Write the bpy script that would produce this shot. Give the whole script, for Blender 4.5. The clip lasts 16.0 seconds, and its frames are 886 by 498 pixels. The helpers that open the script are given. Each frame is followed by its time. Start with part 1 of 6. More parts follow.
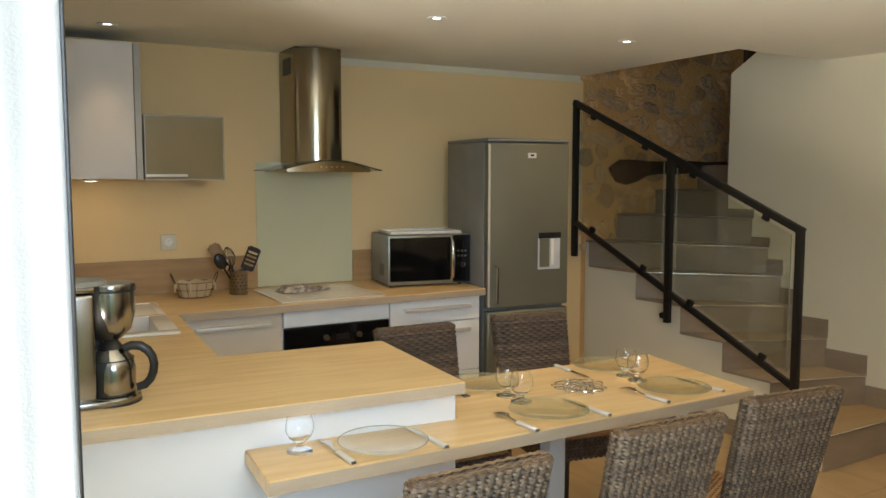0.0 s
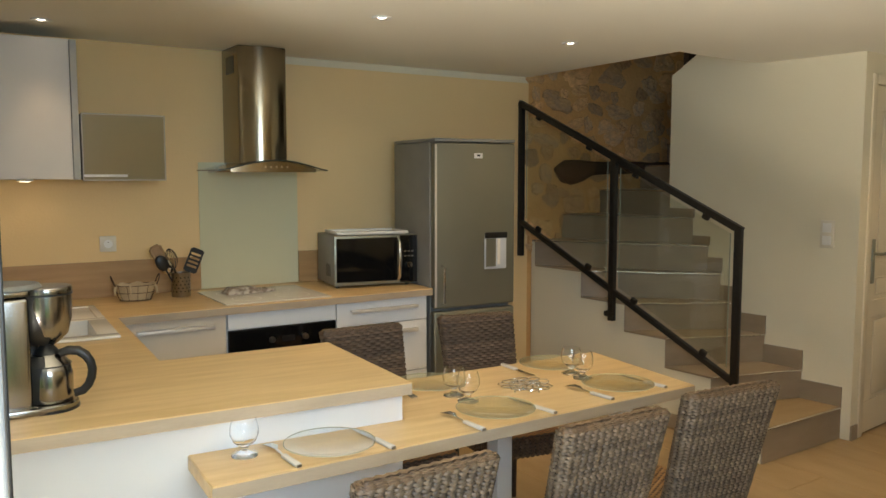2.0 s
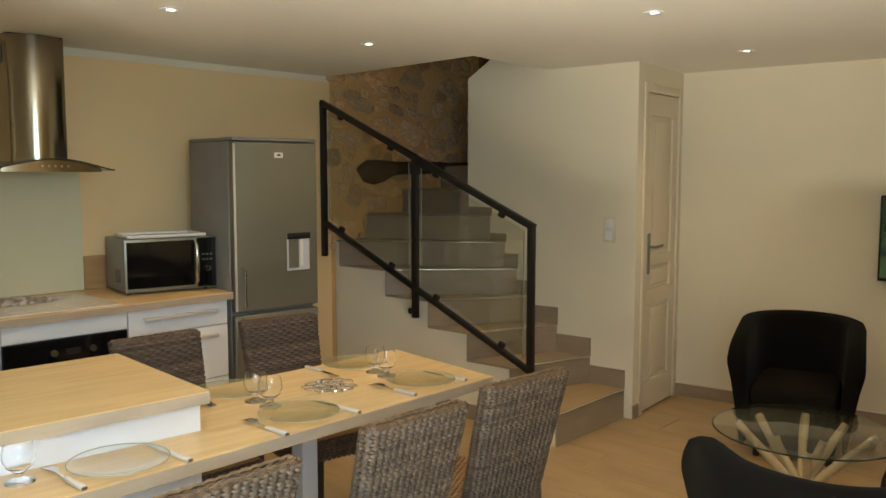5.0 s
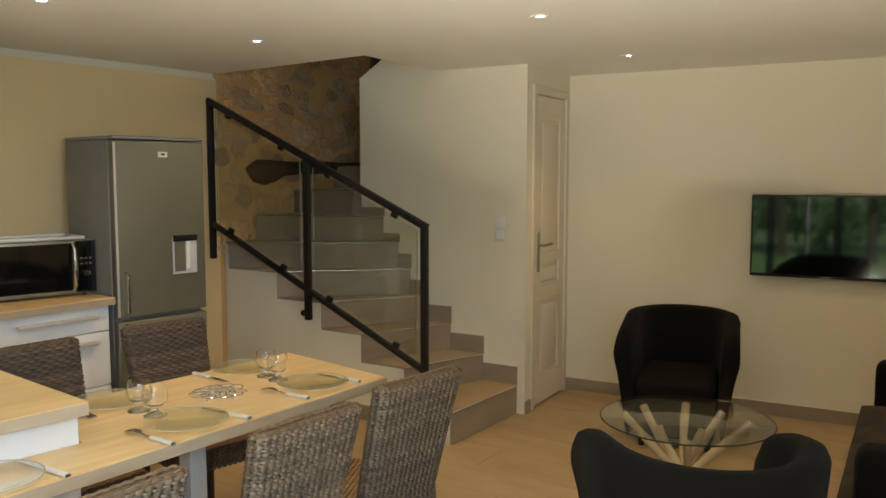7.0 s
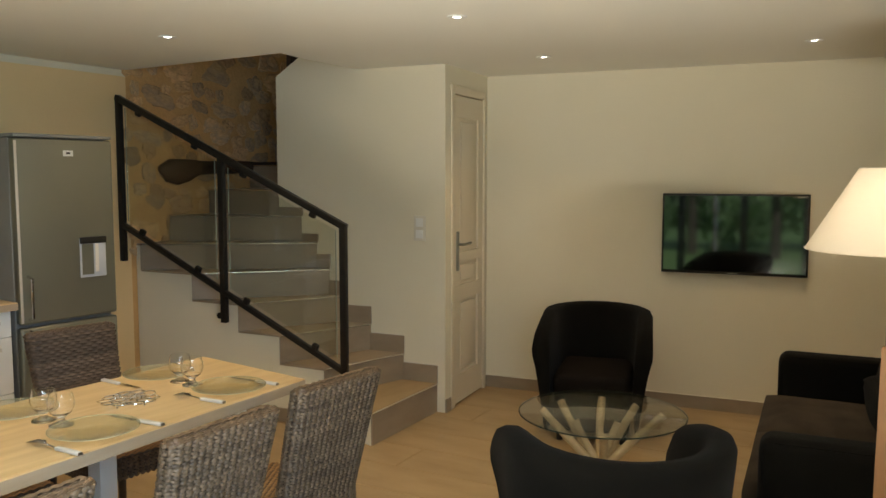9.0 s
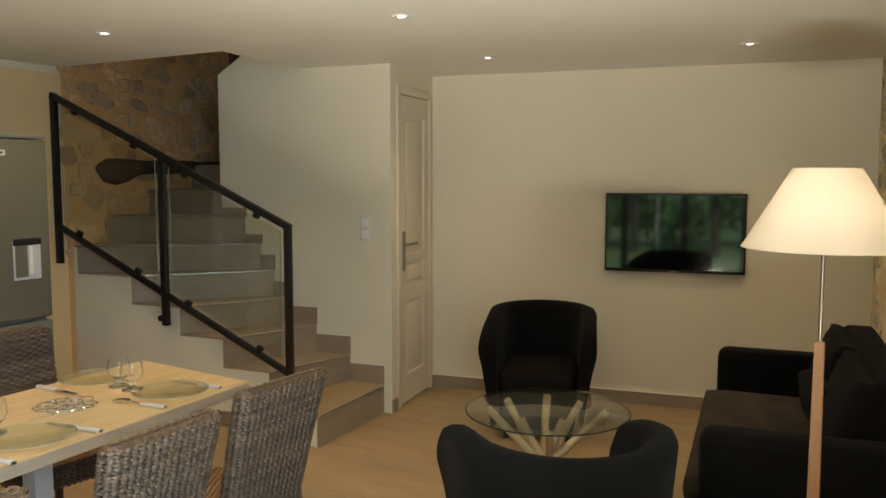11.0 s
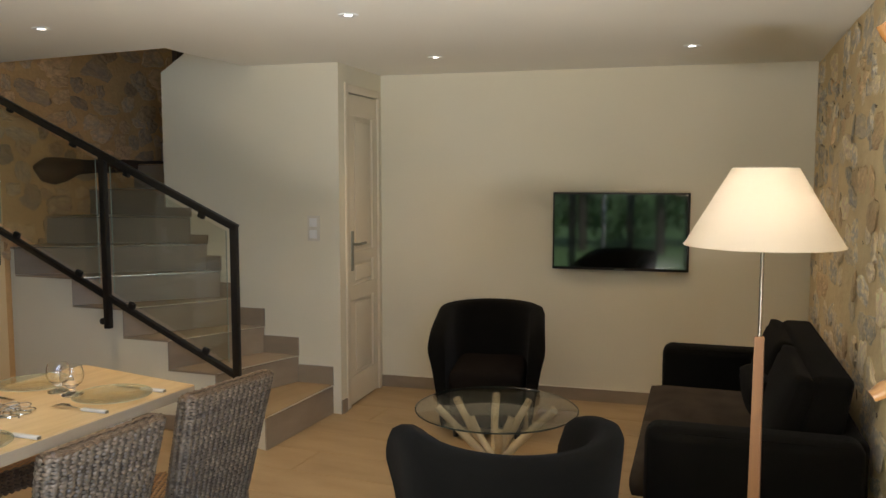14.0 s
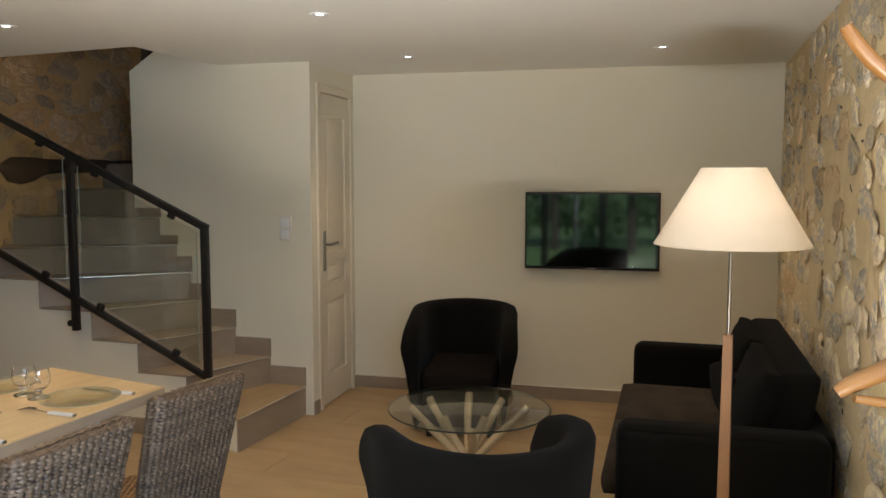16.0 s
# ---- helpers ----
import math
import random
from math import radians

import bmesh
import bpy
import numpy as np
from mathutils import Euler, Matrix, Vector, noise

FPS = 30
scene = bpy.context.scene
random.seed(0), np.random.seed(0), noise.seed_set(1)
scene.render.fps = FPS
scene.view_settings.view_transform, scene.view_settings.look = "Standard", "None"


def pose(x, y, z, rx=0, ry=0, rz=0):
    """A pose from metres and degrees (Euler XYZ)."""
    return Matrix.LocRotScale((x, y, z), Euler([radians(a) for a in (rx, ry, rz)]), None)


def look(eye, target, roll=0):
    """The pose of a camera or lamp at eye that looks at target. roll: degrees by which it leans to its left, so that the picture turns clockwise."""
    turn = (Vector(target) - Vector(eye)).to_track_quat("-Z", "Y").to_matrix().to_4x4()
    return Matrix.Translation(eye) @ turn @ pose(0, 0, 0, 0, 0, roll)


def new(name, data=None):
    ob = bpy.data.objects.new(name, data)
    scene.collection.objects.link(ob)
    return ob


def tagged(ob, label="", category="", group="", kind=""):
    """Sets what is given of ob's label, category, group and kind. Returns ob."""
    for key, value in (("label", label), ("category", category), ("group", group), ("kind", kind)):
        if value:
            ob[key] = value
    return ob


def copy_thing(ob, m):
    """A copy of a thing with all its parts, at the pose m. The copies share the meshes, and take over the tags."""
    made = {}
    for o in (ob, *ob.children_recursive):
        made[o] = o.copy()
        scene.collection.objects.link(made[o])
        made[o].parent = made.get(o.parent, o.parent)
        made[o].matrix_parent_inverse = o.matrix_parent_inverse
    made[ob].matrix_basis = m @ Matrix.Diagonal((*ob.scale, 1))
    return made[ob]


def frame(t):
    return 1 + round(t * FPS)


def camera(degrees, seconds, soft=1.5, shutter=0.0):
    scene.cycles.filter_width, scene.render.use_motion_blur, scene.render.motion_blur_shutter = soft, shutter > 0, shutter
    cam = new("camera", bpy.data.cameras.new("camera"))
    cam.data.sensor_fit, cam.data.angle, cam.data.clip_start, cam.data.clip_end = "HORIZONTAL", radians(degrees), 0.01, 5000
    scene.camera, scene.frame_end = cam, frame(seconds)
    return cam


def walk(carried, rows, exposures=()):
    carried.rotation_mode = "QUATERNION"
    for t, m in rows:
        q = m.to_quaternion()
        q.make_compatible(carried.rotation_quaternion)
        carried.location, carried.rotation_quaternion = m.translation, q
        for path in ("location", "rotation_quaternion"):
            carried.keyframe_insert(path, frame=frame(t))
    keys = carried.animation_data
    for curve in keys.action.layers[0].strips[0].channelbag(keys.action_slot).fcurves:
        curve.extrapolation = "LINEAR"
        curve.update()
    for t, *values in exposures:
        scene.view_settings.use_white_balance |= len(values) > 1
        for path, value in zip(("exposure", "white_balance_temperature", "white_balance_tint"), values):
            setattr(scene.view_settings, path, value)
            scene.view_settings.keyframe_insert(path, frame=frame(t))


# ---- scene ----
import functools
cam = camera(57.13, 16.0)
PATH = [
    (0.0, pose(0.015, 0.094, 1.530, 84.80, 0, -25.90)),
    (0.5, pose(0.016, 0.094, 1.530, 84.81, 0, -26.29)),
    (1.0, pose(0.016, 0.094, 1.530, 84.81, 0, -26.90)),
    (1.5, pose(0.018, 0.093, 1.530, 84.81, 0, -27.95)),
    (2.0, pose(0.021, 0.093, 1.530, 84.81, 0, -29.58)),
    (2.5, pose(0.024, 0.092, 1.530, 84.81, 0, -31.32)),
    (3.0, pose(0.027, 0.091, 1.530, 84.82, 0, -33.27)),
    (3.5, pose(0.030, 0.090, 1.530, 84.82, 0, -35.38)),
    (4.0, pose(0.034, 0.089, 1.530, 84.82, 0, -38.25)),
    (4.5, pose(0.038, 0.087, 1.530, 84.80, 0, -40.83)),
    (5.0, pose(0.042, 0.085, 1.530, 84.80, 0, -43.14)),
    (7.5, pose(0.055, 0.078, 1.530, 84.80, 0, -52.13)),
    (8.0, pose(0.057, 0.076, 1.530, 84.79, 0, -53.64)),
    (8.5, pose(0.058, 0.075, 1.530, 84.79, 0, -54.94)),
    (9.0, pose(0.060, 0.074, 1.530, 84.78, 0, -56.13)),
    (11.5, pose(0.065, 0.069, 1.530, 84.77, 0, -60.59)),
    (12.0, pose(0.066, 0.068, 1.530, 84.76, 0, -61.22)),
    (12.5, pose(0.067, 0.068, 1.530, 84.75, 0, -61.80)),
    (13.0, pose(0.068, 0.067, 1.530, 84.75, 0, -62.36)),
    (13.5, pose(0.068, 0.066, 1.530, 84.75, 0, -62.89)),
    (14.0, pose(0.069, 0.066, 1.530, 84.73, 0, -63.42)),
    (14.5, pose(0.069, 0.065, 1.530, 84.74, 0, -63.89)),
    (15.0, pose(0.070, 0.065, 1.530, 84.74, 0, -64.40)),
    (15.5, pose(0.070, 0.064, 1.530, 84.74, 0, -64.89)),
    (16.0, pose(0.071, 0.063, 1.530, 84.72, 0, -65.31)),
]
BALANCE = [(0.0, 0.0, 6700, 12), (2.5, 0.0, 6950, 12), (5.0, 0.0, 6900, 12), (9.0, -0.03, 6620, 11), (12.0, -0.05, 6420, 13), (16.0, -0.06, 5980, 18)]
walk(cam, PATH, BALANCE)

# ---- light ----
world = bpy.data.worlds.new("sky")
world.use_nodes = True
scene.world = world
wn = world.node_tree.nodes
sky = wn.new("ShaderNodeTexSky")
sky.sky_type, sky.sun_disc = "NISHITA", False
sky.sun_elevation, sky.sun_rotation = radians(49.6), radians(101)
wn["Background"].inputs["Strength"].default_value = 0.15
world.node_tree.links.new(sky.outputs["Color"], wn["Background"].inputs["Color"])


def lamp(name, kind, m, energy, colour, **more):
    data = bpy.data.lights.new(name, kind)
    data.energy, data.color = energy, colour
    for key, value in more.items():
        if key == "size":
            data.size = value
        elif key == "size_y":
            data.shape, data.size_y = "RECTANGLE", value
        elif key == "angle":
            data.angle = value
        elif key == "spot":
            data.spot_size, data.spot_blend = radians(value), 1.0
        elif key == "spread":
            data.spread = radians(value)
        elif key == "radius":
            data.shadow_soft_size = value
    ob = new(name, data)
    ob.matrix_basis = m
    return ob


lamp("sun", "SUN", look((5, -1, 6), (0, 0, 0)), 4.5, (1, 0.97, 0.93), angle=radians(0.6))
# added low lamp facing up, standing in for sunlight bounced off the ground
lamp("ground_bounce_light", "AREA", look((-1.20, 0.36, 0.060), (3.8, 2.05, 4.95)), 92, (1.0, 0.96, 0.835), size=1.50, size_y=0.14, spread=78)
lamp("garden_door_daylight", "AREA", look((0.06, -0.47, 1.70), (0.75, 2.6, 0.9)), 33, (0.54, 0.75, 1.0), size=1.68, size_y=0.74, spread=125)
scene.view_settings.exposure = 0.0

SPOT_POWER = 26
LAMP_POWER = 3.8

# ---- materials ----


def material(name, colour, rough=0.6, metal=0.0, second=None, scale=8.0, stretch=(1, 1, 1), contrast=0.5, grain=0.0, grain_scale=120.0, bump=0.0,
             bump_scale=60.0, coat=0.0, random_object=0.0, random_island=0.0, detail=4.0, rough_var=0.0, spec=0.5):
    """A surface: two colours mixed by a large noise, a fine grain, a bump, and a change of value from piece to piece."""
    m = bpy.data.materials.new(name)
    m.use_nodes = True
    t = m.node_tree
    n, link = t.nodes, t.links.new
    b = n["Principled BSDF"]
    b.inputs["Roughness"].default_value, b.inputs["Metallic"].default_value = rough, metal
    b.inputs["Coat Weight"].default_value = coat
    b.inputs["Specular IOR Level"].default_value = spec
    second = second or tuple(c * 0.86 for c in colour)
    co = n.new("ShaderNodeTexCoord")
    mp = n.new("ShaderNodeMapping")
    mp.inputs["Scale"].default_value = stretch
    link(co.outputs["Object"], mp.inputs["Vector"])
    big = n.new("ShaderNodeTexNoise")
    big.inputs["Scale"].default_value, big.inputs["Detail"].default_value = scale, detail
    link(mp.outputs["Vector"], big.inputs["Vector"])
    ramp = n.new("ShaderNodeMapRange")
    ramp.inputs[1].default_value, ramp.inputs[2].default_value = 0.5 - contrast / 2, 0.5 + contrast / 2
    link(big.outputs["Fac"], ramp.inputs[0])
    mix = n.new("ShaderNodeMixRGB")
    mix.inputs[1].default_value, mix.inputs[2].default_value = (*colour, 1), (*second, 1)
    link(ramp.outputs[0], mix.inputs[0])
    last = mix.outputs[0]

    def vary(source, amount, last):
        hsv = n.new("ShaderNodeHueSaturation")
        mr = n.new("ShaderNodeMapRange")
        mr.inputs[3].default_value, mr.inputs[4].default_value = 1 - amount, 1 + amount
        link(source, mr.inputs[0])
        link(mr.outputs[0], hsv.inputs["Value"])
        link(last, hsv.inputs["Color"])
        return hsv.outputs[0]
    if grain:
        fine = n.new("ShaderNodeTexNoise")
        fine.inputs["Scale"].default_value, fine.inputs["Detail"].default_value = grain_scale, 3
        link(mp.outputs["Vector"], fine.inputs["Vector"])
        last = vary(fine.outputs["Fac"], grain, last)
    if random_object:
        last = vary(n.new("ShaderNodeObjectInfo").outputs["Random"], random_object, last)
    if random_island:
        last = vary(n.new("ShaderNodeNewGeometry").outputs["Random Per Island"], random_island, last)
    link(last, b.inputs["Base Color"])
    if rough_var:
        rr = n.new("ShaderNodeMapRange")
        rr.inputs[3].default_value, rr.inputs[4].default_value = max(rough - rough_var, 0), rough + rough_var
        link(big.outputs["Fac"], rr.inputs[0])
        link(rr.outputs[0], b.inputs["Roughness"])
    if bump:
        bn = n.new("ShaderNodeTexNoise")
        bn.inputs["Scale"].default_value, bn.inputs["Detail"].default_value = bump_scale, 5
        link(mp.outputs["Vector"], bn.inputs["Vector"])
        bp = n.new("ShaderNodeBump")
        bp.inputs["Strength"].default_value, bp.inputs["Distance"].default_value = bump, 0.01
        link(bn.outputs["Fac"], bp.inputs["Height"])
        link(bp.outputs["Normal"], b.inputs["Normal"])
    return m


def glass_material(name, tint, gloss=0.0, ior=1.45, shine_level=0.9, falloff=5.0, haze=0.0):
    """Thin clear glass: lets light straight through, with a Fresnel gloss."""
    m = bpy.data.materials.new(name)
    m.use_nodes = True
    t = m.node_tree
    n, link = t.nodes, t.links.new
    n.remove(n["Principled BSDF"])
    clear, shine, edge, mix = n.new("ShaderNodeBsdfTransparent"), n.new("ShaderNodeBsdfGlossy"), n.new("ShaderNodeLayerWeight"), n.new("ShaderNodeMixShader")
    power, fres = n.new("ShaderNodeMath"), n.new("ShaderNodeMath")
    clear.inputs["Color"].default_value = (*tint, 1)
    shine.inputs["Color"].default_value, shine.inputs["Roughness"].default_value = (shine_level, shine_level, shine_level, 1), gloss
    edge.inputs["Blend"].default_value = 0.5
    power.operation, power.inputs[1].default_value = "POWER", falloff
    base = ((ior - 1) / (ior + 1)) ** 2
    fres.operation, fres.inputs[1].default_value, fres.inputs[2].default_value = "MULTIPLY_ADD", 1 - base, base
    link(edge.outputs["Facing"], power.inputs[0])
    link(power.outputs[0], fres.inputs[0])
    link(fres.outputs[0], mix.inputs[0])
    link(clear.outputs[0], mix.inputs[1])
    link(shine.outputs[0], mix.inputs[2])
    last = mix.outputs[0]
    if haze:
        milk, veil = n.new("ShaderNodeBsdfDiffuse"), n.new("ShaderNodeMixShader")
        milk.inputs["Color"].default_value = (0.66, 0.62, 0.40, 1)
        veil.inputs[0].default_value = haze
        link(last, veil.inputs[1])
        link(milk.outputs[0], veil.inputs[2])
        last = veil.outputs[0]
    link(last, n["Material Output"].inputs["Surface"])
    return m


def glow_material(name, colour, strength):
    m = bpy.data.materials.new(name)
    m.use_nodes = True
    b = m.node_tree.nodes["Principled BSDF"]
    b.inputs["Base Color"].default_value = (*colour, 1)
    b.inputs["Emission Color"].default_value, b.inputs["Emission Strength"].default_value = (*colour, 1), strength
    return m


PLASTER = material("cream_wall_paint", (0.78, 0.73, 0.585), 0.75, second=(0.73, 0.68, 0.53), scale=1.6, contrast=0.7, grain=0.02, bump=0.12, bump_scale=90)
# cream paint yellowed by the warm glow of the kitchen lamps
WARM_LIT_PAINT = material("warm_lit_cream_wall_paint", (0.835, 0.632, 0.342), 0.75, second=(0.795, 0.59, 0.308), scale=1.6, contrast=0.7, grain=0.02, bump=0.12, bump_scale=90)
CEIL = material("white_ceiling_paint", (0.87, 0.85, 0.77), 0.85, second=(0.84, 0.82, 0.74), scale=1.2, grain=0.015, bump=0.06, bump_scale=70)
FLOOR = material("beige_stone_tile", (0.43, 0.305, 0.16), 0.42, second=(0.35, 0.245, 0.125), scale=2.2, stretch=(1, 3.4, 1), contrast=0.45, grain=0.06, grain_scale=30,
                 bump=0.05, bump_scale=25, random_object=0.05, rough_var=0.08)
GROUT = material("beige_grout", (0.30, 0.215, 0.12), 0.9, grain=0.1, bump=0.2)
STEP = material("taupe_step_tile", (0.335, 0.265, 0.19), 0.45, second=(0.265, 0.208, 0.148), scale=5, stretch=(1, 1, 3), contrast=0.5, grain=0.06, bump=0.05, random_object=0.05)
OAK_BOARD = material("brown_oak_board", (0.48, 0.30, 0.135), 0.45, second=(0.385, 0.23, 0.10), scale=3.2, stretch=(1, 9, 9), contrast=0.4, grain=0.08, grain_scale=55)
OAK = material("light_oak_laminate", (0.76, 0.55, 0.285), 0.36, second=(0.63, 0.43, 0.20), scale=3.2, stretch=(1, 9, 9), contrast=0.4, grain=0.07, grain_scale=55, bump=0.03,
               bump_scale=120)
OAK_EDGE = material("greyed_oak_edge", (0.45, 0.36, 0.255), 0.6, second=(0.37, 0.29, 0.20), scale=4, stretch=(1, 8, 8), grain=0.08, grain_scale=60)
WHITE = material("white_lacquer", (0.80, 0.80, 0.78), 0.35, second=(0.77, 0.77, 0.75), scale=1.5)
BEIGE_CAB = material("beige_cabinet_lacquer", (0.66, 0.57, 0.45), 0.4, second=(0.63, 0.545, 0.425), scale=1.4)
GREY_CAB = material("pale_grey_cabinet", (0.65, 0.625, 0.59), 0.45, second=(0.62, 0.595, 0.56), scale=1.4)
STEEL = material("brushed_steel", (0.33, 0.30, 0.255), 0.28, 1.0, second=(0.35, 0.32, 0.27), scale=3, stretch=(30, 30, 1), grain=0.04, grain_scale=20)
HOOD_STEEL = material("dark_brushed_steel", (0.29, 0.25, 0.18), 0.17, 1.0, second=(0.32, 0.28, 0.205), scale=3, stretch=(30, 30, 1), grain=0.04, grain_scale=20)
FRIDGE = material("silver_fridge_paint", (0.255, 0.255, 0.205), 0.40, 0.6, second=(0.225, 0.225, 0.18), scale=2, grain=0.02)
FRIDGE_SIDE = material("grey_fridge_side", (0.27, 0.27, 0.25), 0.5, 0.2, grain=0.02)
CHROME = material("polished_chrome", (0.75, 0.74, 0.72), 0.12, 1.0, grain=0.02)
BLACK_METAL = material("black_painted_steel", (0.012, 0.011, 0.010), 0.38, 0.3, second=(0.02, 0.018, 0.016), scale=20, grain=0.1)
BLACK = material("black_plastic", (0.012, 0.012, 0.012), 0.35, grain=0.05)
BLACK_GLASS = material("black_glass", (0.006, 0.006, 0.006), 0.06, grain=0.02)
SCREEN = material("television_screen", (0.004, 0.0045, 0.004), 0.045, grain=0.02, spec=1.0)
SCREEN.node_tree.nodes["Principled BSDF"].inputs["IOR"].default_value = 1.85
CLOTH_BLACK = material("charcoal_upholstery", (0.0088, 0.0080, 0.0068), 0.95, second=(0.0060, 0.0055, 0.0047), scale=6, grain=0.25, grain_scale=600, bump=0.25, bump_scale=700, spec=0.03)
SEAT_CLOTH = material("dark_brown_upholstery", (0.066, 0.050, 0.036), 0.95, second=(0.042, 0.032, 0.023), scale=7, contrast=0.35, grain=0.25, grain_scale=600, bump=0.25, bump_scale=700, spec=0.03)
for nap in (CLOTH_BLACK, SEAT_CLOTH):
    nap.node_tree.nodes["Principled BSDF"].inputs["Sheen Weight"].default_value = 0.03
TUB_SEAT = material("black_brown_upholstery", (0.014, 0.011, 0.009), 0.95, second=(0.010, 0.008, 0.007), scale=5, grain=0.25, grain_scale=600, bump=0.25, bump_scale=700, spec=0.03)
GLASS_EDGE = material("dark_glass_edge", (0.02, 0.035, 0.03), 0.15, grain=0.05)
RATTAN = material("grey_brown_rattan", (0.165, 0.119, 0.078), 0.40, second=(0.046, 0.033, 0.022), scale=55, contrast=0.5, grain=0.35, grain_scale=150, random_island=0.3, bump=0.2, bump_scale=200)
EDGE_RATTAN = material("brown_rattan_binding", (0.20, 0.125, 0.068), 0.5, second=(0.09, 0.053, 0.028), scale=40, contrast=0.7, grain=0.3, grain_scale=150, random_island=0.3)
RATTAN_DARK = material("dark_brown_rattan", (0.17, 0.11, 0.066), 0.55, second=(0.06, 0.038, 0.022), scale=48, contrast=0.7, grain=0.25, grain_scale=90, random_island=0.35)
SEAGRASS = material("orange_seagrass", (0.42, 0.24, 0.10), 0.65, second=(0.30, 0.16, 0.065), scale=10, grain=0.2, grain_scale=80, random_island=0.3)
CANE_CORE = material("dark_cane_stakes", (0.085, 0.058, 0.037), 0.7, second=(0.05, 0.034, 0.022), scale=30, grain=0.2, grain_scale=90)
CHAIR_LEG = material("dark_stained_wood", (0.05, 0.035, 0.025), 0.5, grain=0.15, grain_scale=40)
CERAMIC = material("white_enamel", (0.80, 0.77, 0.70), 0.2, second=(0.77, 0.74, 0.67), scale=2)
GLASS = glass_material("clear_glass", (0.96, 0.97, 0.965), 0.02)
GOBLET_GLASS = material("goblet_glass", (1, 1, 1), 0.0, second=(0.99, 1.0, 1.0), coat=0.3)
GOBLET_GLASS.node_tree.nodes["Principled BSDF"].inputs["Transmission Weight"].default_value = 1.0
GOBLET_GLASS.node_tree.nodes["Principled BSDF"].inputs["IOR"].default_value = 1.30
RAIL_GLASS = glass_material("railing_glass", (0.925, 0.945, 0.90), ior=1.65, shine_level=0.85)
PANE_EDGE = material("pale_glass_pane_edge", (0.30, 0.36, 0.30), 0.2, grain=0.04)
GREEN_GLASS = glass_material("green_tinted_pane", (0.935, 0.95, 0.925), ior=1.65, shine_level=0.8)
PLATE_GLASS = glass_material("olive_glass", (0.945, 0.942, 0.875), 0.05, ior=1.55, haze=0.09)
# pale colour that paints the highlight along the plates' rims
RIM_HIGHLIGHT = material("pale_rim_highlight", (0.44, 0.44, 0.31), 0.12, grain=0.05, spec=0.9)
PALE_SPLASH = material("pale_green_glass_panel", (0.66, 0.655, 0.46), 0.12, second=(0.64, 0.635, 0.44), scale=1, coat=0.3)
FROST = material("smoked_frosted_glass", (0.24, 0.185, 0.10), 0.14, second=(0.19, 0.175, 0.105), scale=2, coat=0.6)
STONE_OCHRE = material("rusty_ochre_stone", (0.72, 0.53, 0.31), 0.9, second=(0.80, 0.62, 0.36), scale=2.0, contrast=0.25, grain=0.3, grain_scale=4.5, bump=1.0, bump_scale=3.0, random_object=0.2)
# dark colour for the small shadows between the stones
CREVICE_SHADE = material("dark_crevice_shade", (0.22, 0.165, 0.11), 0.95, grain=0.3, grain_scale=8)
MORTAR = material("yellow_lime_mortar", (0.88, 0.735, 0.46), 0.95, second=(0.78, 0.615, 0.345), scale=7, contrast=0.6, grain=0.12, grain_scale=60, bump=0.7, bump_scale=30)
STONE = material("ochre_stone", (0.78, 0.66, 0.49), 0.9, second=(0.88, 0.75, 0.50), scale=2.0, contrast=0.16, grain=0.3, grain_scale=4.5, bump=1.0, bump_scale=3.0, random_object=0.2)
STONE_GREY = material("grey_stone", (0.60, 0.55, 0.465), 0.9, second=(0.86, 0.73, 0.49), scale=2.0, contrast=0.16, grain=0.35, grain_scale=4.5, bump=1.0, bump_scale=3.0, random_object=0.25)
STONE_GREY2 = material("dim_grey_stone", (0.47, 0.33, 0.195), 0.9, second=(0.60, 0.385, 0.185), scale=1.4, contrast=0.25, grain=0.35, grain_scale=4.5, bump=1.0, bump_scale=3.0, random_object=0.3)
STONE_DARK = material("brown_stone", (0.56, 0.34, 0.165), 0.9, second=(0.65, 0.415, 0.195), scale=1.5, contrast=0.25, grain=0.35, grain_scale=4.5, bump=1.0, bump_scale=3.0, random_object=0.3)
MORTAR_DARK = material("ochre_mortar", (0.74, 0.44, 0.18), 0.95, second=(0.58, 0.33, 0.13), scale=6, contrast=0.6, grain=0.12, grain_scale=60, bump=0.7, bump_scale=30)
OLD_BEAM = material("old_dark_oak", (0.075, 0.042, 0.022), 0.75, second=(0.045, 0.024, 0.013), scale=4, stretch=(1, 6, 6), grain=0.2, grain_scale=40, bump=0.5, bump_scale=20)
DOOR_PAINT = material("cream_door_paint", (0.73, 0.655, 0.51), 0.5, second=(0.69, 0.615, 0.475), scale=3, stretch=(1, 1, 0.3), grain=0.03, bump=0.05, bump_scale=60)
SHADE = material("cream_lamp_linen", (0.89, 0.82, 0.71), 0.9, second=(0.86, 0.79, 0.68), scale=4, grain=0.03, grain_scale=300, bump=0.1, bump_scale=400)
PALE_WOOD = material("pale_ash_wood", (0.34, 0.165, 0.058), 0.5, second=(0.28, 0.128, 0.044), scale=5, stretch=(6, 6, 1), grain=0.1, grain_scale=50)
BRANCH = material("peeled_branch_wood", (0.62, 0.50, 0.32), 0.65, second=(0.50, 0.38, 0.22), scale=8, grain=0.1, grain_scale=60, bump=0.2, bump_scale=50)
HONEY = material("honey_beech", (0.27, 0.128, 0.034), 0.38, second=(0.20, 0.085, 0.020), scale=4, stretch=(1, 1, 5), grain=0.08, grain_scale=60)
CURTAIN = material("white_cotton", (0.31, 0.305, 0.29), 0.9, grain=0.02, grain_scale=300, bump=0.1, bump_scale=300)
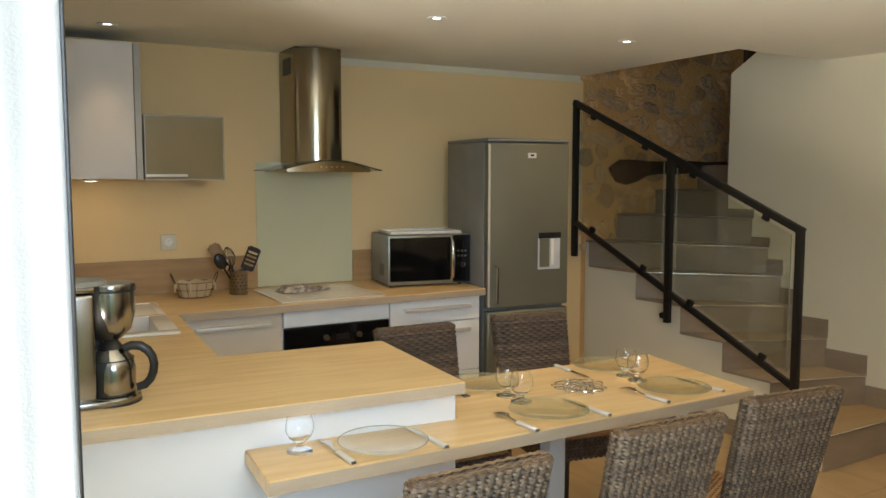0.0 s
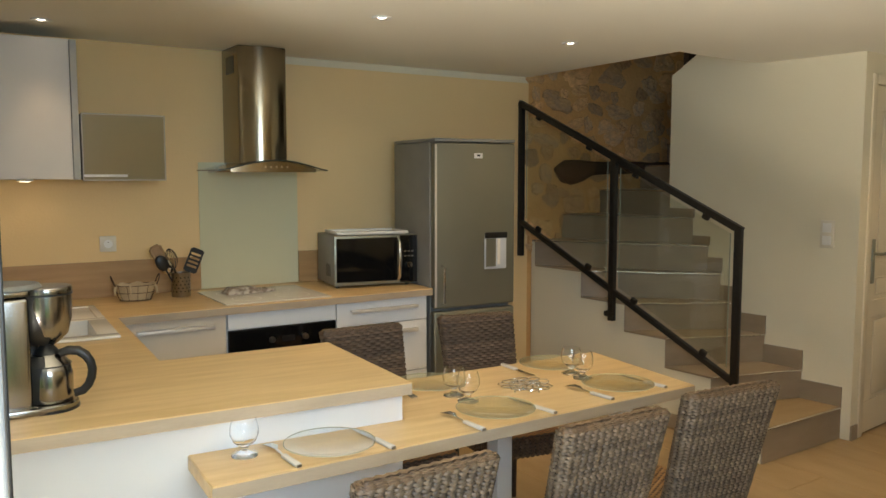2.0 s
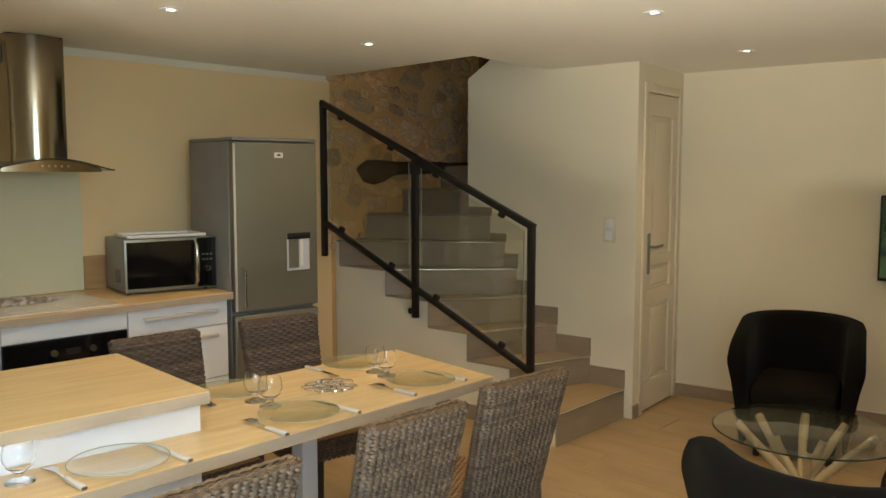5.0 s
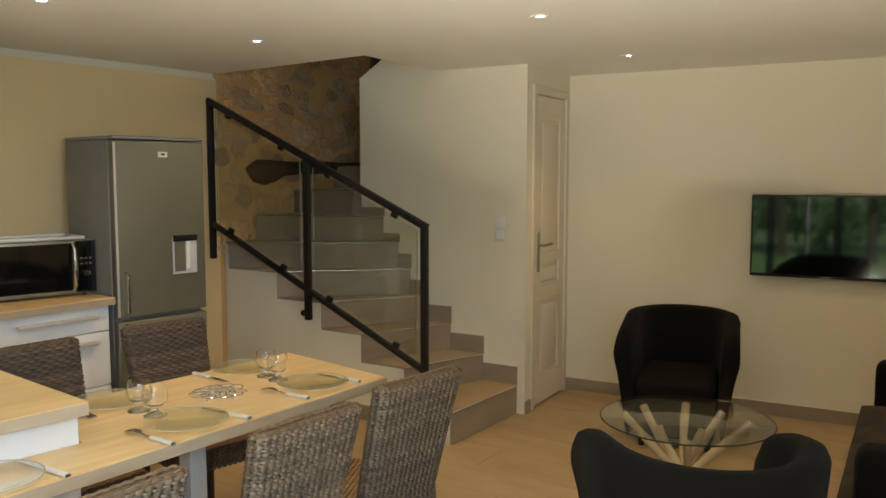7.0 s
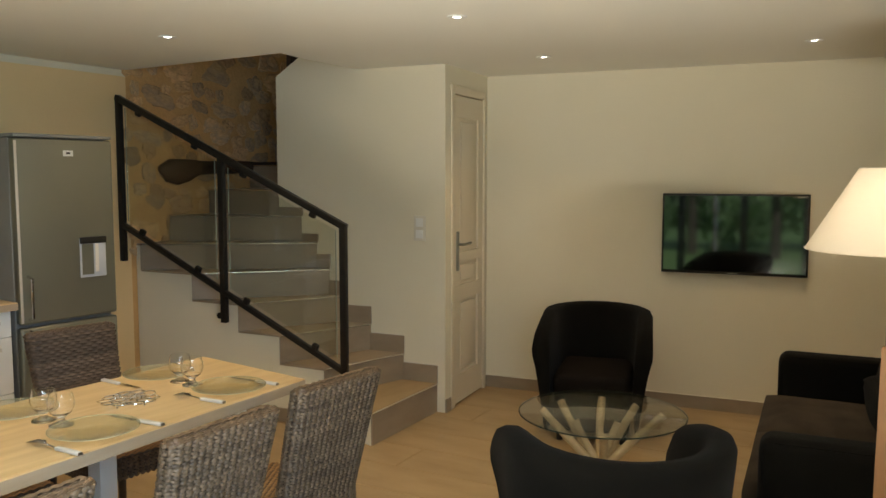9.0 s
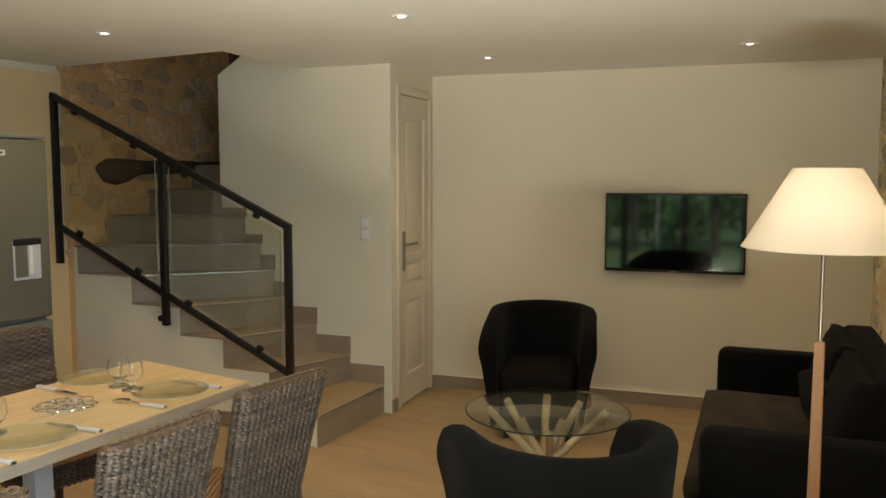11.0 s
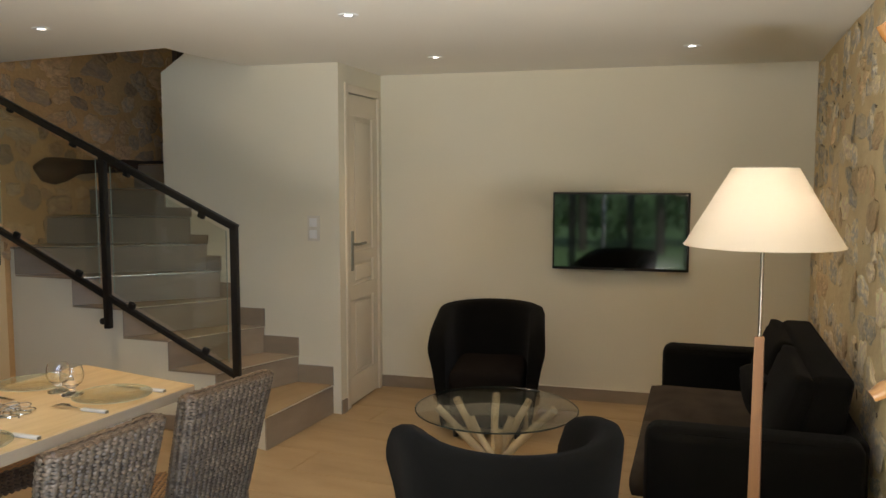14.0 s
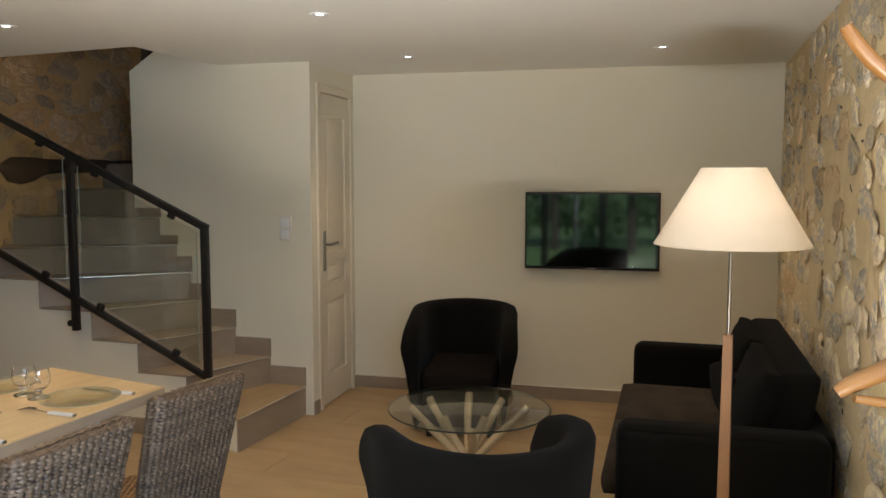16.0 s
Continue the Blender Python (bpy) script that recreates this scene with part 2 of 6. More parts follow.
WHITE_PLASTIC = material("white_switch_plastic", (0.74, 0.70, 0.60), 0.4, grain=0.01)
SPOT_GLOW = glow_material("lit_spot_bulb", (1.0, 0.93, 0.80), 14)
STRIP_GLOW = glow_material("lit_strip_tube", (1.0, 0.85, 0.6), 5)
GRASS = material("lawn", (0.12, 0.24, 0.06), 0.9, second=(0.16, 0.26, 0.09), scale=3, grain=0.3, grain_scale=60)
# frame colour darkened to the look of stiles seen against daylight
BACKLIT_FRAME = material("backlit_frame_dark", (0.035, 0.035, 0.035), 0.5, grain=0.05)
BARK = material("grey_bark", (0.10, 0.08, 0.06), 0.9, grain=0.3, grain_scale=20, bump=0.4)
LEAF = material("hedge_leaf", (0.09, 0.19, 0.05), 0.6, second=(0.13, 0.24, 0.08), scale=2, grain=0.2, random_island=0.4)

# ---- helpers for building ----


def box(bm, x0, y0, z0, x1, y1, z1, bevel=0.0, segments=2):
    r = bmesh.ops.create_cube(bm, size=1, matrix=Matrix.Translation(((x0 + x1) / 2, (y0 + y1) / 2, (z0 + z1) / 2)) @ Matrix.Diagonal((abs(x1 - x0), abs(y1 - y0), abs(z1 - z0), 1)))
    if bevel:
        edges = list({e for v in r["verts"] for e in v.link_edges})
        bmesh.ops.bevel(bm, geom=edges, offset=bevel, segments=segments, affect="EDGES", profile=0.5)
    return bm


def boxed(*a, **k):
    return box(bmesh.new(), *a, **k)


def prism(bm, points, z0, z1):
    """An upright prism over a plan outline; z1 may be a list with a height for every corner."""
    tops = z1 if isinstance(z1, (list, tuple)) else [z1] * len(points)
    low = [bm.verts.new((x, y, z0)) for x, y in points]
    top = [bm.verts.new((x, y, z)) for (x, y), z in zip(points, tops)]
    bm.faces.new(low[::-1])
    bm.faces.new(top)
    n = len(points)
    for i in range(n):
        bm.faces.new((low[i], low[(i + 1) % n], top[(i + 1) % n], top[i]))
    bmesh.ops.recalc_face_normals(bm, faces=bm.faces)
    return bm


def tube(bm, points, radius, sides=10, closed=False):
    """A round bar along a line of points; radius may be a list."""
    points = [Vector(p) for p in points]
    radii = radius if isinstance(radius, (list, tuple)) else [radius] * len(points)
    rings = []
    n = len(points)
    q, last = None, None
    for i, p in enumerate(points):
        a = points[(i - 1) % n] if (closed or i) else p
        b = points[(i + 1) % n] if (closed or i < n - 1) else p
        d = (b - a).normalized() if (b - a).length else Vector((0, 0, 1))
        q = d.to_track_quat("Z", "X") if q is None else last.rotation_difference(d) @ q
        last = d
        rings.append([bm.verts.new(p + q @ Vector((radii[i] * math.cos(2 * math.pi * k / sides), radii[i] * math.sin(2 * math.pi * k / sides), 0))) for k in range(sides)])
    for i in range(n if closed else n - 1):
        r0, r1 = rings[i], rings[(i + 1) % n]
        shift = 0
        if closed and i == n - 1:
            shift = min(range(sides), key=lambda s: (r0[0].co - r1[s].co).length)
        for k in range(sides):
            bm.faces.new((r0[k], r0[(k + 1) % sides], r1[(k + 1 + shift) % sides], r1[(k + shift) % sides]))
    if not closed:
        bm.faces.new(rings[0][::-1])
        bm.faces.new(rings[-1])
    bmesh.ops.recalc_face_normals(bm, faces=bm.faces)
    return bm


def lathe(bm, profile, sides=32, at=(0, 0, 0)):
    """Turns a profile of (radius, height) round the upright axis."""
    rings = []
    for r, z in profile:
        if r < 1e-5:
            rings.append([bm.verts.new((at[0], at[1], at[2] + z))])
        else:
            rings.append([bm.verts.new((at[0] + r * math.cos(2 * math.pi * k / sides), at[1] + r * math.sin(2 * math.pi * k / sides), at[2] + z)) for k in range(sides)])
    for a, b in zip(rings, rings[1:]):
        for k in range(sides):
            k2 = (k + 1) % sides
            if len(a) == 1 and len(b) > 1:
                bm.faces.new((a[0], b[k2], b[k]))
            elif len(b) == 1 and len(a) > 1:
                bm.faces.new((a[k], a[k2], b[0]))
            elif len(a) > 1:
                bm.faces.new((a[k], a[k2], b[k2], b[k]))
    bmesh.ops.recalc_face_normals(bm, faces=bm.faces)
    return bm


def mesh_of(name, bm, mat, smooth=False):
    data = bpy.data.meshes.new(name)
    bm.to_mesh(data)
    bm.free()
    data.materials.append(mat)
    if smooth:
        data.polygons.foreach_set("use_smooth", [True] * len(data.polygons))
        data.set_sharp_from_angle(angle=radians(38 if smooth is True else smooth))
    return data


def part(name, bm, mat, parent, label="", smooth=False, m=None, kind=""):
    ob = new(name, mesh_of(name, bm, mat, smooth) if isinstance(bm, bmesh.types.BMesh) else bm)
    ob.parent = parent
    if m is not None:
        ob.matrix_basis = m
    return tagged(ob, label, kind=kind)


def thing(name, m, label, category, group=""):
    ob = new(name)
    ob.empty_display_size = 0.1
    ob.matrix_basis = m
    return tagged(ob, label, category, group)


def single(name, bm, mat, label, category, m=None, smooth=False, group="", kind=""):
    ob = new(name, mesh_of(name, bm, mat, smooth))
    if m is not None:
        ob.matrix_basis = m
    return tagged(ob, label, category, group, kind)


def setting(name, bm, mat, label, smooth=False):
    return single(name, bm, mat, label, "structure", smooth=smooth, kind="structure")


def strip(a, b, thick, side=1):
    """Plan outline of a wall whose inner face runs from a to b; it thickens to the left of that way (side=1)."""
    a, b = Vector(a), Vector(b)
    d = (b - a).normalized()
    o = Vector((-d.y, d.x)) * thick * side
    return [tuple(a), tuple(b), tuple(b + o), tuple(a + o)]

# ---- the shell of the room ----
CEILING = 2.215
A0, A1 = (-0.12, 4.60), (3.415, 4.85)          # kitchen wall
D0, D1 = (4.327, 2.921), (5.055, 3.05)           # wall with the door
T1 = (5.592, 0.272)                            # far end of the television wall
S1 = (0.95, -0.384)                           # near end of the stone wall, beside the garden door
W0 = (4.14, 4.20)                             # free end of the wall beside the stair



def wall_top(x):
    """Where the kitchen wall's face lies at x."""
    return A0[1] + (A1[1] - A0[1]) * (x - A0[0]) / (A1[0] - A0[0])


floor_plan = [(-1.1, -0.7), (5.8, 0.25), (5.1, 3.2), (4.4, 3.1), (4.2, 5.0), (-0.12, 4.7), (-0.12, 2.20), (-1.1, 2.20)]
floor = setting("floor", prism(bmesh.new(), floor_plan, -0.12, -0.004), GROUT, "floor of large beige wood-toned stone tiles with thin joints")
wall_north = setting("wall_north", prism(bmesh.new(), strip(A0, A1, 0.2), 0, CEILING), WARM_LIT_PAINT, "cream painted kitchen wall with warm lamp light put into its colour")
wall_west = setting("wall_west", prism(bmesh.new(), strip((-0.12, 2.20), (-0.12, 4.8), 0.15), 0, CEILING), PLASTER, "cream painted wall behind the sink")
setting("wall_jog", prism(bmesh.new(), strip((-1.1, 2.20), (-0.12, 2.20), 0.15), 0, CEILING), PLASTER, "cream painted short wall")
bm = bmesh.new()
for y0, y1, z0, z1 in ((-0.50, -0.45, 0, CEILING), (2.02, 2.35, 0, CEILING), (-0.45, 2.02, 2.1, CEILING)):
    box(bm, -1.4, y0, z0, -1.1, y1, z1)
setting("wall_window", bm, PLASTER, "cream painted outer wall with a wide garden door opening")

bm = bmesh.new()
box(bm, -1.4, -0.80, 0, -1.12, -0.50, CEILING)
box(bm, -1.12, -0.80, 2.1, 0.98, -0.50, CEILING)
setting("wall_garden", bm, PLASTER, "cream painted wall round the garden door")

setting("trim", prism(bmesh.new(), strip((1.51, wall_top(1.51)), (3.407, wall_top(3.407)), 0.004, -1), CEILING - 0.042, CEILING - 0.001), PLASTER, "pale painted band along the top of the kitchen wall")

# the ceiling, open over the stair
ceil_plan = [(-1.35, -0.85), (5.85, 0.15), (5.62, 0.6), (5.10, 3.15), (4.327, 2.921), (4.235, 3.545), (3.645, 3.495), (3.44, 3.45), (3.41, 5.0), (-0.3, 4.75), (-0.3, 2.35), (-1.35, 2.35)]
setting("ceiling", prism(bmesh.new(), ceil_plan, CEILING, CEILING + 0.22), CEIL, "white painted flat ceiling with recessed spots")

# wall beside the stair, cut off obliquely above the ceiling
def along(a, b, s):
    return (a[0] + (b[0] - a[0]) * s, a[1] + (b[1] - a[1]) * s)
bm = bmesh.new()
sd = Vector((W0[0] - D0[0], W0[1] - D0[1]))
outline = [(0, 0), (sd.length, 0), (sd.length, 2.20), (sd.length - 0.215, 2.335), (sd.length - 0.62, 2.60), (0, 2.60)]
u = sd.normalized()
back = Vector((u.y, -u.x)) * 0.10
near_side = [bm.verts.new((D0[0] + u.x * s, D0[1] + u.y * s, z)) for s, z in outline]
far_side = [bm.verts.new((D0[0] + u.x * s + back.x, D0[1] + u.y * s + back.y, z)) for s, z in outline]
bm.faces.new(near_side)
bm.faces.new(far_side[::-1])
for i in range(6):
    bm.faces.new((near_side[i], near_side[(i + 1) % 6], far_side[(i + 1) % 6], far_side[i]))
bmesh.ops.recalc_face_normals(bm, faces=bm.faces)
wall_stair = setting("wall_stair", bm, PLASTER, "white plastered wall beside the stair, cut obliquely at the top")

# wall with the door: two piers and a lintel
def on_door_wall(s):
    return along(D0, D1, s)
DOOR_S0, DOOR_S1, DOOR_TOP = 0.115, 0.93, 2.10
bm = bmesh.new()
prism(bm, strip(along(D0, D1, 0.143), on_door_wall(DOOR_S0 + 0.03), 0.10), 0, CEILING)
prism(bm, strip(on_door_wall(DOOR_S1), on_door_wall(1.0), 0.10), 0, CEILING)
prism(bm, strip(on_door_wall(DOOR_S0 + 0.03), on_door_wall(DOOR_S1), 0.10), DOOR_TOP, CEILING)
wall_door = setting("wall_door", bm, PLASTER, "narrow cream painted wall holding the panelled door")
wall_east = setting("wall_east", prism(bmesh.new(), strip(T1, D1, 0.15, -1), 0, CEILING), PLASTER, "cream painted living room wall behind the television")
setting("closet_back", prism(bmesh.new(), strip((4.24, 4.22), (5.8, 4.40), 0.08, -1), 0, 2.19), PLASTER, "plastered partition behind the stair wall")
# dark panel added to fill the stairwell's black corner
setting("stairwell_boarding", prism(bmesh.new(), strip((4.304, 4.258), (5.05, 4.345), 0.04, -1), 2.192, 2.75), OLD_BEAM, "dark panel added over the partition for the black corner of the stairwell")
setting("closet_side", prism(bmesh.new(), strip((5.12, 3.1), (5.05, 4.3), 0.08, -1), 0, CEILING), PLASTER, "plastered closet partition")

# shaft over the stair: unseen walls, coloured dark to keep it dim
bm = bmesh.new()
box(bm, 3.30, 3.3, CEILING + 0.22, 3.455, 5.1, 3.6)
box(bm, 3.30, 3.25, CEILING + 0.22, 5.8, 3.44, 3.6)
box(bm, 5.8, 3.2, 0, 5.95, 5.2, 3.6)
setting("stairwell_walls", bm, OLD_BEAM, "unseen dark walls added round the stairwell above the ceiling")
setting("stairwell_ceiling", boxed(3.2, 3.2, 3.6, 6.0, 5.2, 3.7), CEIL, "white ceiling over the stairwell")

# rubble stone walls: mortar body, stones set in it one by one
random.seed(11)


def stone_meshes(mat, count=14):
    """Rough, flattened blocks with chipped outlines, open at the back."""
    out = []
    for i in range(count):
        b = bmesh.new()
        bmesh.ops.create_icosphere(b, subdivisions=3, radius=1.0)
        off = Vector((i * 7.3, i * 3.1, i * 5.7))
        p = 0.55 + 0.35 * ((i * 37) % 10) / 10
        for v in b.verts:
            c = v.co.normalized()
            k = 0.80 + 0.42 * noise.noise(c * 1.1 + off) + 0.20 * noise.noise(c * 2.7 + off) + 0.08 * noise.noise(c * 6 + off)
            sq = (abs(c.x) ** (2 / p) + abs(c.z) ** (2 / p) + abs(c.y) ** (2 / p)) ** (p / 2)
            face = max(c.y, -0.55) + 0.22 * noise.noise(c * 2.3 + off * 2) + 0.10 * noise.noise(c * 5 + off)
            v.co = Vector((c.x / sq * k, face * 1.5, c.z / sq * k))
        bmesh.ops.delete(b, geom=[v for v in b.verts if v.co.y > 0.45], context="VERTS")
        out.append(mesh_of("stone", b, mat, True))
    return out


def rubble(wall, start, end, z_top, mats, seed, proud=0.020, low=0.0, course=0.115, holes=None, share=0.90):
    """Stones in uneven courses on the inner face from start to end (the room lies to the right of that way). holes:
    material of small dark lumps that paint crevice shade.
    """
    rnd = random.Random(seed)
    kinds = [k for mat in mats for k in stone_meshes(mat)]
    dark = stone_meshes(holes, 4) if holes else []
    a, b = Vector(start), Vector(end)
    length = (b - a).length
    ang = math.atan2(b.y - a.y, b.x - a.x)
    z = low
    while z < z_top - 0.04:
        h = course * rnd.uniform(0.6, 1.5)
        s = rnd.uniform(-0.1, 0.05)
        while s < length - 0.03:
            w = h * rnd.uniform(0.7, 2.1)
            if rnd.random() < share:
                p = along(start, end, (s + w / 2) / length)
                ob = part("stone", rnd.choice(kinds), None, wall)
                hh = h * rnd.uniform(0.75, 1.12)
                ob.matrix_basis = Matrix.LocRotScale((p[0], p[1], min(z + h / 2 + rnd.uniform(-0.035, 0.035), z_top - hh * 0.5)), Euler((rnd.uniform(-0.08, 0.08), rnd.uniform(-0.3, 0.3), ang + rnd.uniform(-0.1, 0.1))),
                                                     Vector((w * 0.57, proud * rnd.uniform(0.35, 1.6), hh * 0.57)))
            s += w + rnd.uniform(-0.005, 0.03)
            if holes and rnd.random() < 0.14:
                p = along(start, end, min(1.0, max(0.0, s / length)))
                # flat dark lump standing in for the shade of a crevice
                gap = part("wall_hole", rnd.choice(dark), None, wall)
                gap.matrix_basis = Matrix.LocRotScale((p[0], p[1], min(z + h * rnd.uniform(0.0, 0.9), z_top - 0.03)), Euler((0, rnd.uniform(-1.3, 1.3), ang)), Vector((rnd.uniform(0.010, 0.030), 0.004, rnd.uniform(0.004, 0.009))))
        z += h


def mortar_wall(name, start, end, thick, z_top, mat, label, seed):
    """A wall body whose inner face (on the right of the way from start to end) is uneven."""
    a, b = Vector(start), Vector(end)
    length = (b - a).length
    d = (b - a).normalized()
    nrm = Vector((d.y, -d.x))
    nu, nv = int(length / 0.06), int(z_top / 0.06)
    b2 = bmesh.new()
    grid = []
    for j in range(nv + 1):
        row = []
        for i in range(nu + 1):
            s, z = length * i / nu, z_top * j / nv
            k = 0.006 * noise.noise(Vector((s * 3 + seed, z * 3, seed))) + 0.008 * noise.noise(Vector((s * 0.8 + seed, z * 0.7, 3 * seed)))
            p = a + d * s + nrm * k
            row.append(b2.verts.new((p.x, p.y, z)))
        grid.append(row)
    for j in range(nv):
        for i in range(nu):
            b2.faces.new((grid[j][i], grid[j][i + 1], grid[j + 1][i + 1], grid[j + 1][i]))
    o = -nrm * thick
    bl = [b2.verts.new((q.x, q.y, z)) for q, z in ((a + o, 0), (b + o, 0), (b + o, z_top), (a + o, z_top))]
    b2.faces.new(bl[::-1])
    b2.faces.new([grid[0][0], bl[0], bl[1]] + [grid[0][i] for i in range(nu, 0, -1)])
    b2.faces.new([grid[nv][i] for i in range(nu + 1)] + [bl[2], bl[3]])
    b2.faces.new([grid[j][0] for j in range(nv + 1)] + [bl[3], bl[0]])
    b2.faces.new([bl[1], bl[2]] + [grid[j][nu] for j in range(nv, -1, -1)])
    bmesh.ops.recalc_face_normals(b2, faces=b2.faces)
    return setting(name, b2, mat, label, True)


wall_south = mortar_wall("wall_south", (5.75, 0.285), S1, 0.3, CEILING, MORTAR, "rubble stone wall of grey and ochre stones in yellow mortar", 1.0)
wall_stairwell = mortar_wall("wall_stairwell", (3.415, 4.852), (5.85, 5.01), 0.3, 3.6, MORTAR_DARK, "brown rubble stone wall of the stairwell with an old beam", 2.0)

# ---- stair ----
RISE = 0.178
HEIGHT = [0.0, 0.190, 0.365, 0.541, 0.716, 0.892] + [RISE * k for k in range(6, 13)]      # tread heights, the lowest steps a little uneven
LEFT = [(3.56, 2.915), (3.659, 3.356), (3.615, 3.68), (3.571, 3.998), (3.516, 4.366), (3.452, 4.802), (3.74, 4.862), (4.12, 4.885), (4.55, 4.91), (4.85, 4.93), (5.15, 4.95), (5.45, 4.97)]
RIGHT = [(4.315, 2.985), (4.28, 3.225), (4.245, 3.47), (4.215, 3.67), (4.20, 3.785), (4.185, 3.88), (4.165, 4.00), (4.14, 4.19), (4.50, 4.25), (4.80, 4.28), (5.10, 4.31), (5.40, 4.35)]
stair = thing("staircase", pose(0, 0, 0), "winding tiled staircase in taupe stone with pale edge strips", "staircase")


def step(k):
    z, below = HEIGHT[k + 1], HEIGHT[k]
    l0, r0, l1, r1 = LEFT[k], RIGHT[k], LEFT[k + 1], RIGHT[k + 1]
    st = new("step")
    st.parent = stair
    # body, riser tile, tread tile, edge strip
    d = (Vector(r0) - Vector(l0)).normalized()
    nrm = Vector((d.y, -d.x))
    def off(p, s):
        return (p[0] + nrm.x * s, p[1] + nrm.y * s)
    z0 = 0.0 if k < 7 else z - 2.2 * RISE
    quad = [l0, r0, r1, l1] if k != 5 else [l0, r0, r1, l1, (3.45, 4.845)]
    part("step_body", prism(bmesh.new(), quad, z0, z - 0.012), PLASTER, st, "white plastered side")
    part("riser", prism(bmesh.new(), [off(l0, 0.001), off(r0, 0.001), off(r0, 0.010), off(l0, 0.010)][::-1], below + 0.002, z - 0.011), STEP, st)
    quad2 = [off(l0, 0.012), off(r0, 0.012)] + quad[2:]
    part("tread", prism(bmesh.new(), quad2, z - 0.011, z), FLOOR if k < 1 else STEP_TOP, st)
    nose = [(*off(l0, 0.0135), z - 0.0045), (*off(r0, 0.0135), z - 0.0045)]
    part("edge_strip", tube(bmesh.new(), nose, 0.0055, 12), STRIP, st, "pale rounded metal edge strip", True)


STEP_TOP = material("tread_tile", (0.40, 0.315, 0.215), 0.42, second=(0.33, 0.255, 0.17), scale=4, stretch=(1, 3, 1), contrast=0.5, grain=0.06, bump=0.05, random_object=0.05)
STRIP = material("matt_aluminium_strip", (0.80, 0.79, 0.77), 0.22, 0.9, grain=0.03)
for k in range(11):
    step(k)
bm = bmesh.new()
prism(bm, strip((3.685, 3.20), (3.46, 4.80), 0.012), 0.0, 0.085)
setting("baseboard_stair", bm, STEP, "taupe tile baseboard under the stair")

# stepped skirting on the stair wall
bm = bmesh.new()
for k in range(0, 7):
    a, b = Vector(RIGHT[k]), Vector(RIGHT[k + 1])
    d = (b - a).normalized()
    a2 = a - d * 0.012
    top = HEIGHT[k + 1] + (0.115 if k < 3 else 0.10 if k < 5 else 0.06)
    prism(bm, strip(tuple(a2), tuple(b), 0.012), HEIGHT[k + 1], top)
setting("stair_skirting", bm, STEP, "stepped taupe tile skirting along the stair")
bm = bmesh.new()
prism(bm, strip(along(D0, D1, 0.0), along(D0, D1, 0.10), 0.012, -1), 0, 0.085)
prism(bm, strip(D1, T1, 0.012, -1), 0, 0.085)
setting("baseboard", bm, STEP, "taupe tile baseboard along the living room wall")
setting("baseboard_joint", prism(bmesh.new(), strip(D1, T1, 0.0135, -1), 0.0852, 0.0882), PLASTER, "pale sealed joint on top of the baseboard")

# glazed railing
RAIL0, RAIL1 = Vector((3.605, 3.142)), Vector((3.341, 4.824))


def rail_at(s, z):
    p = RAIL0 + (RAIL1 - RAIL0) * s
    return (p.x, p.y, z)


rail = thing("stair_railing", pose(0, 0, 0), "black steel stair railing with clear glass panes", "railing")
ra = math.degrees(math.atan2(RAIL1.y - RAIL0.y, RAIL1.x - RAIL0.x))


def bar(name, p, q, w=0.036, label=""):
    p, q = Vector(p), Vector(q)
    b = boxed(-w / 2, -0.018, 0, w / 2, 0.018, (q - p).length, bevel=0.004)
    d = (q - p).normalized()
    side = Vector((math.cos(radians(ra + 90)), math.sin(radians(ra + 90)), 0))
    x = side.cross(d).normalized()
    m = Matrix((x, side, d)).transposed().to_4x4()
    m.translation = p
    return part(name, b, BLACK_METAL, rail, label, True, m)


MID = 0.512
bar("post", rail_at(0, 0.36), rail_at(0, 1.235), 0.040)
bar("post", rail_at(MID, 0.61), rail_at(MID, 1.64), 0.040)
bar("post", rail_at(1, 0.96), rail_at(1, 2.04), 0.038)
bar("handrail", rail_at(-0.011, 1.228), rail_at(1.011, 2.033), 0.040)
bar("bottom_rail", rail_at(0, 0.385), rail_at(1, 1.202), 0.032)
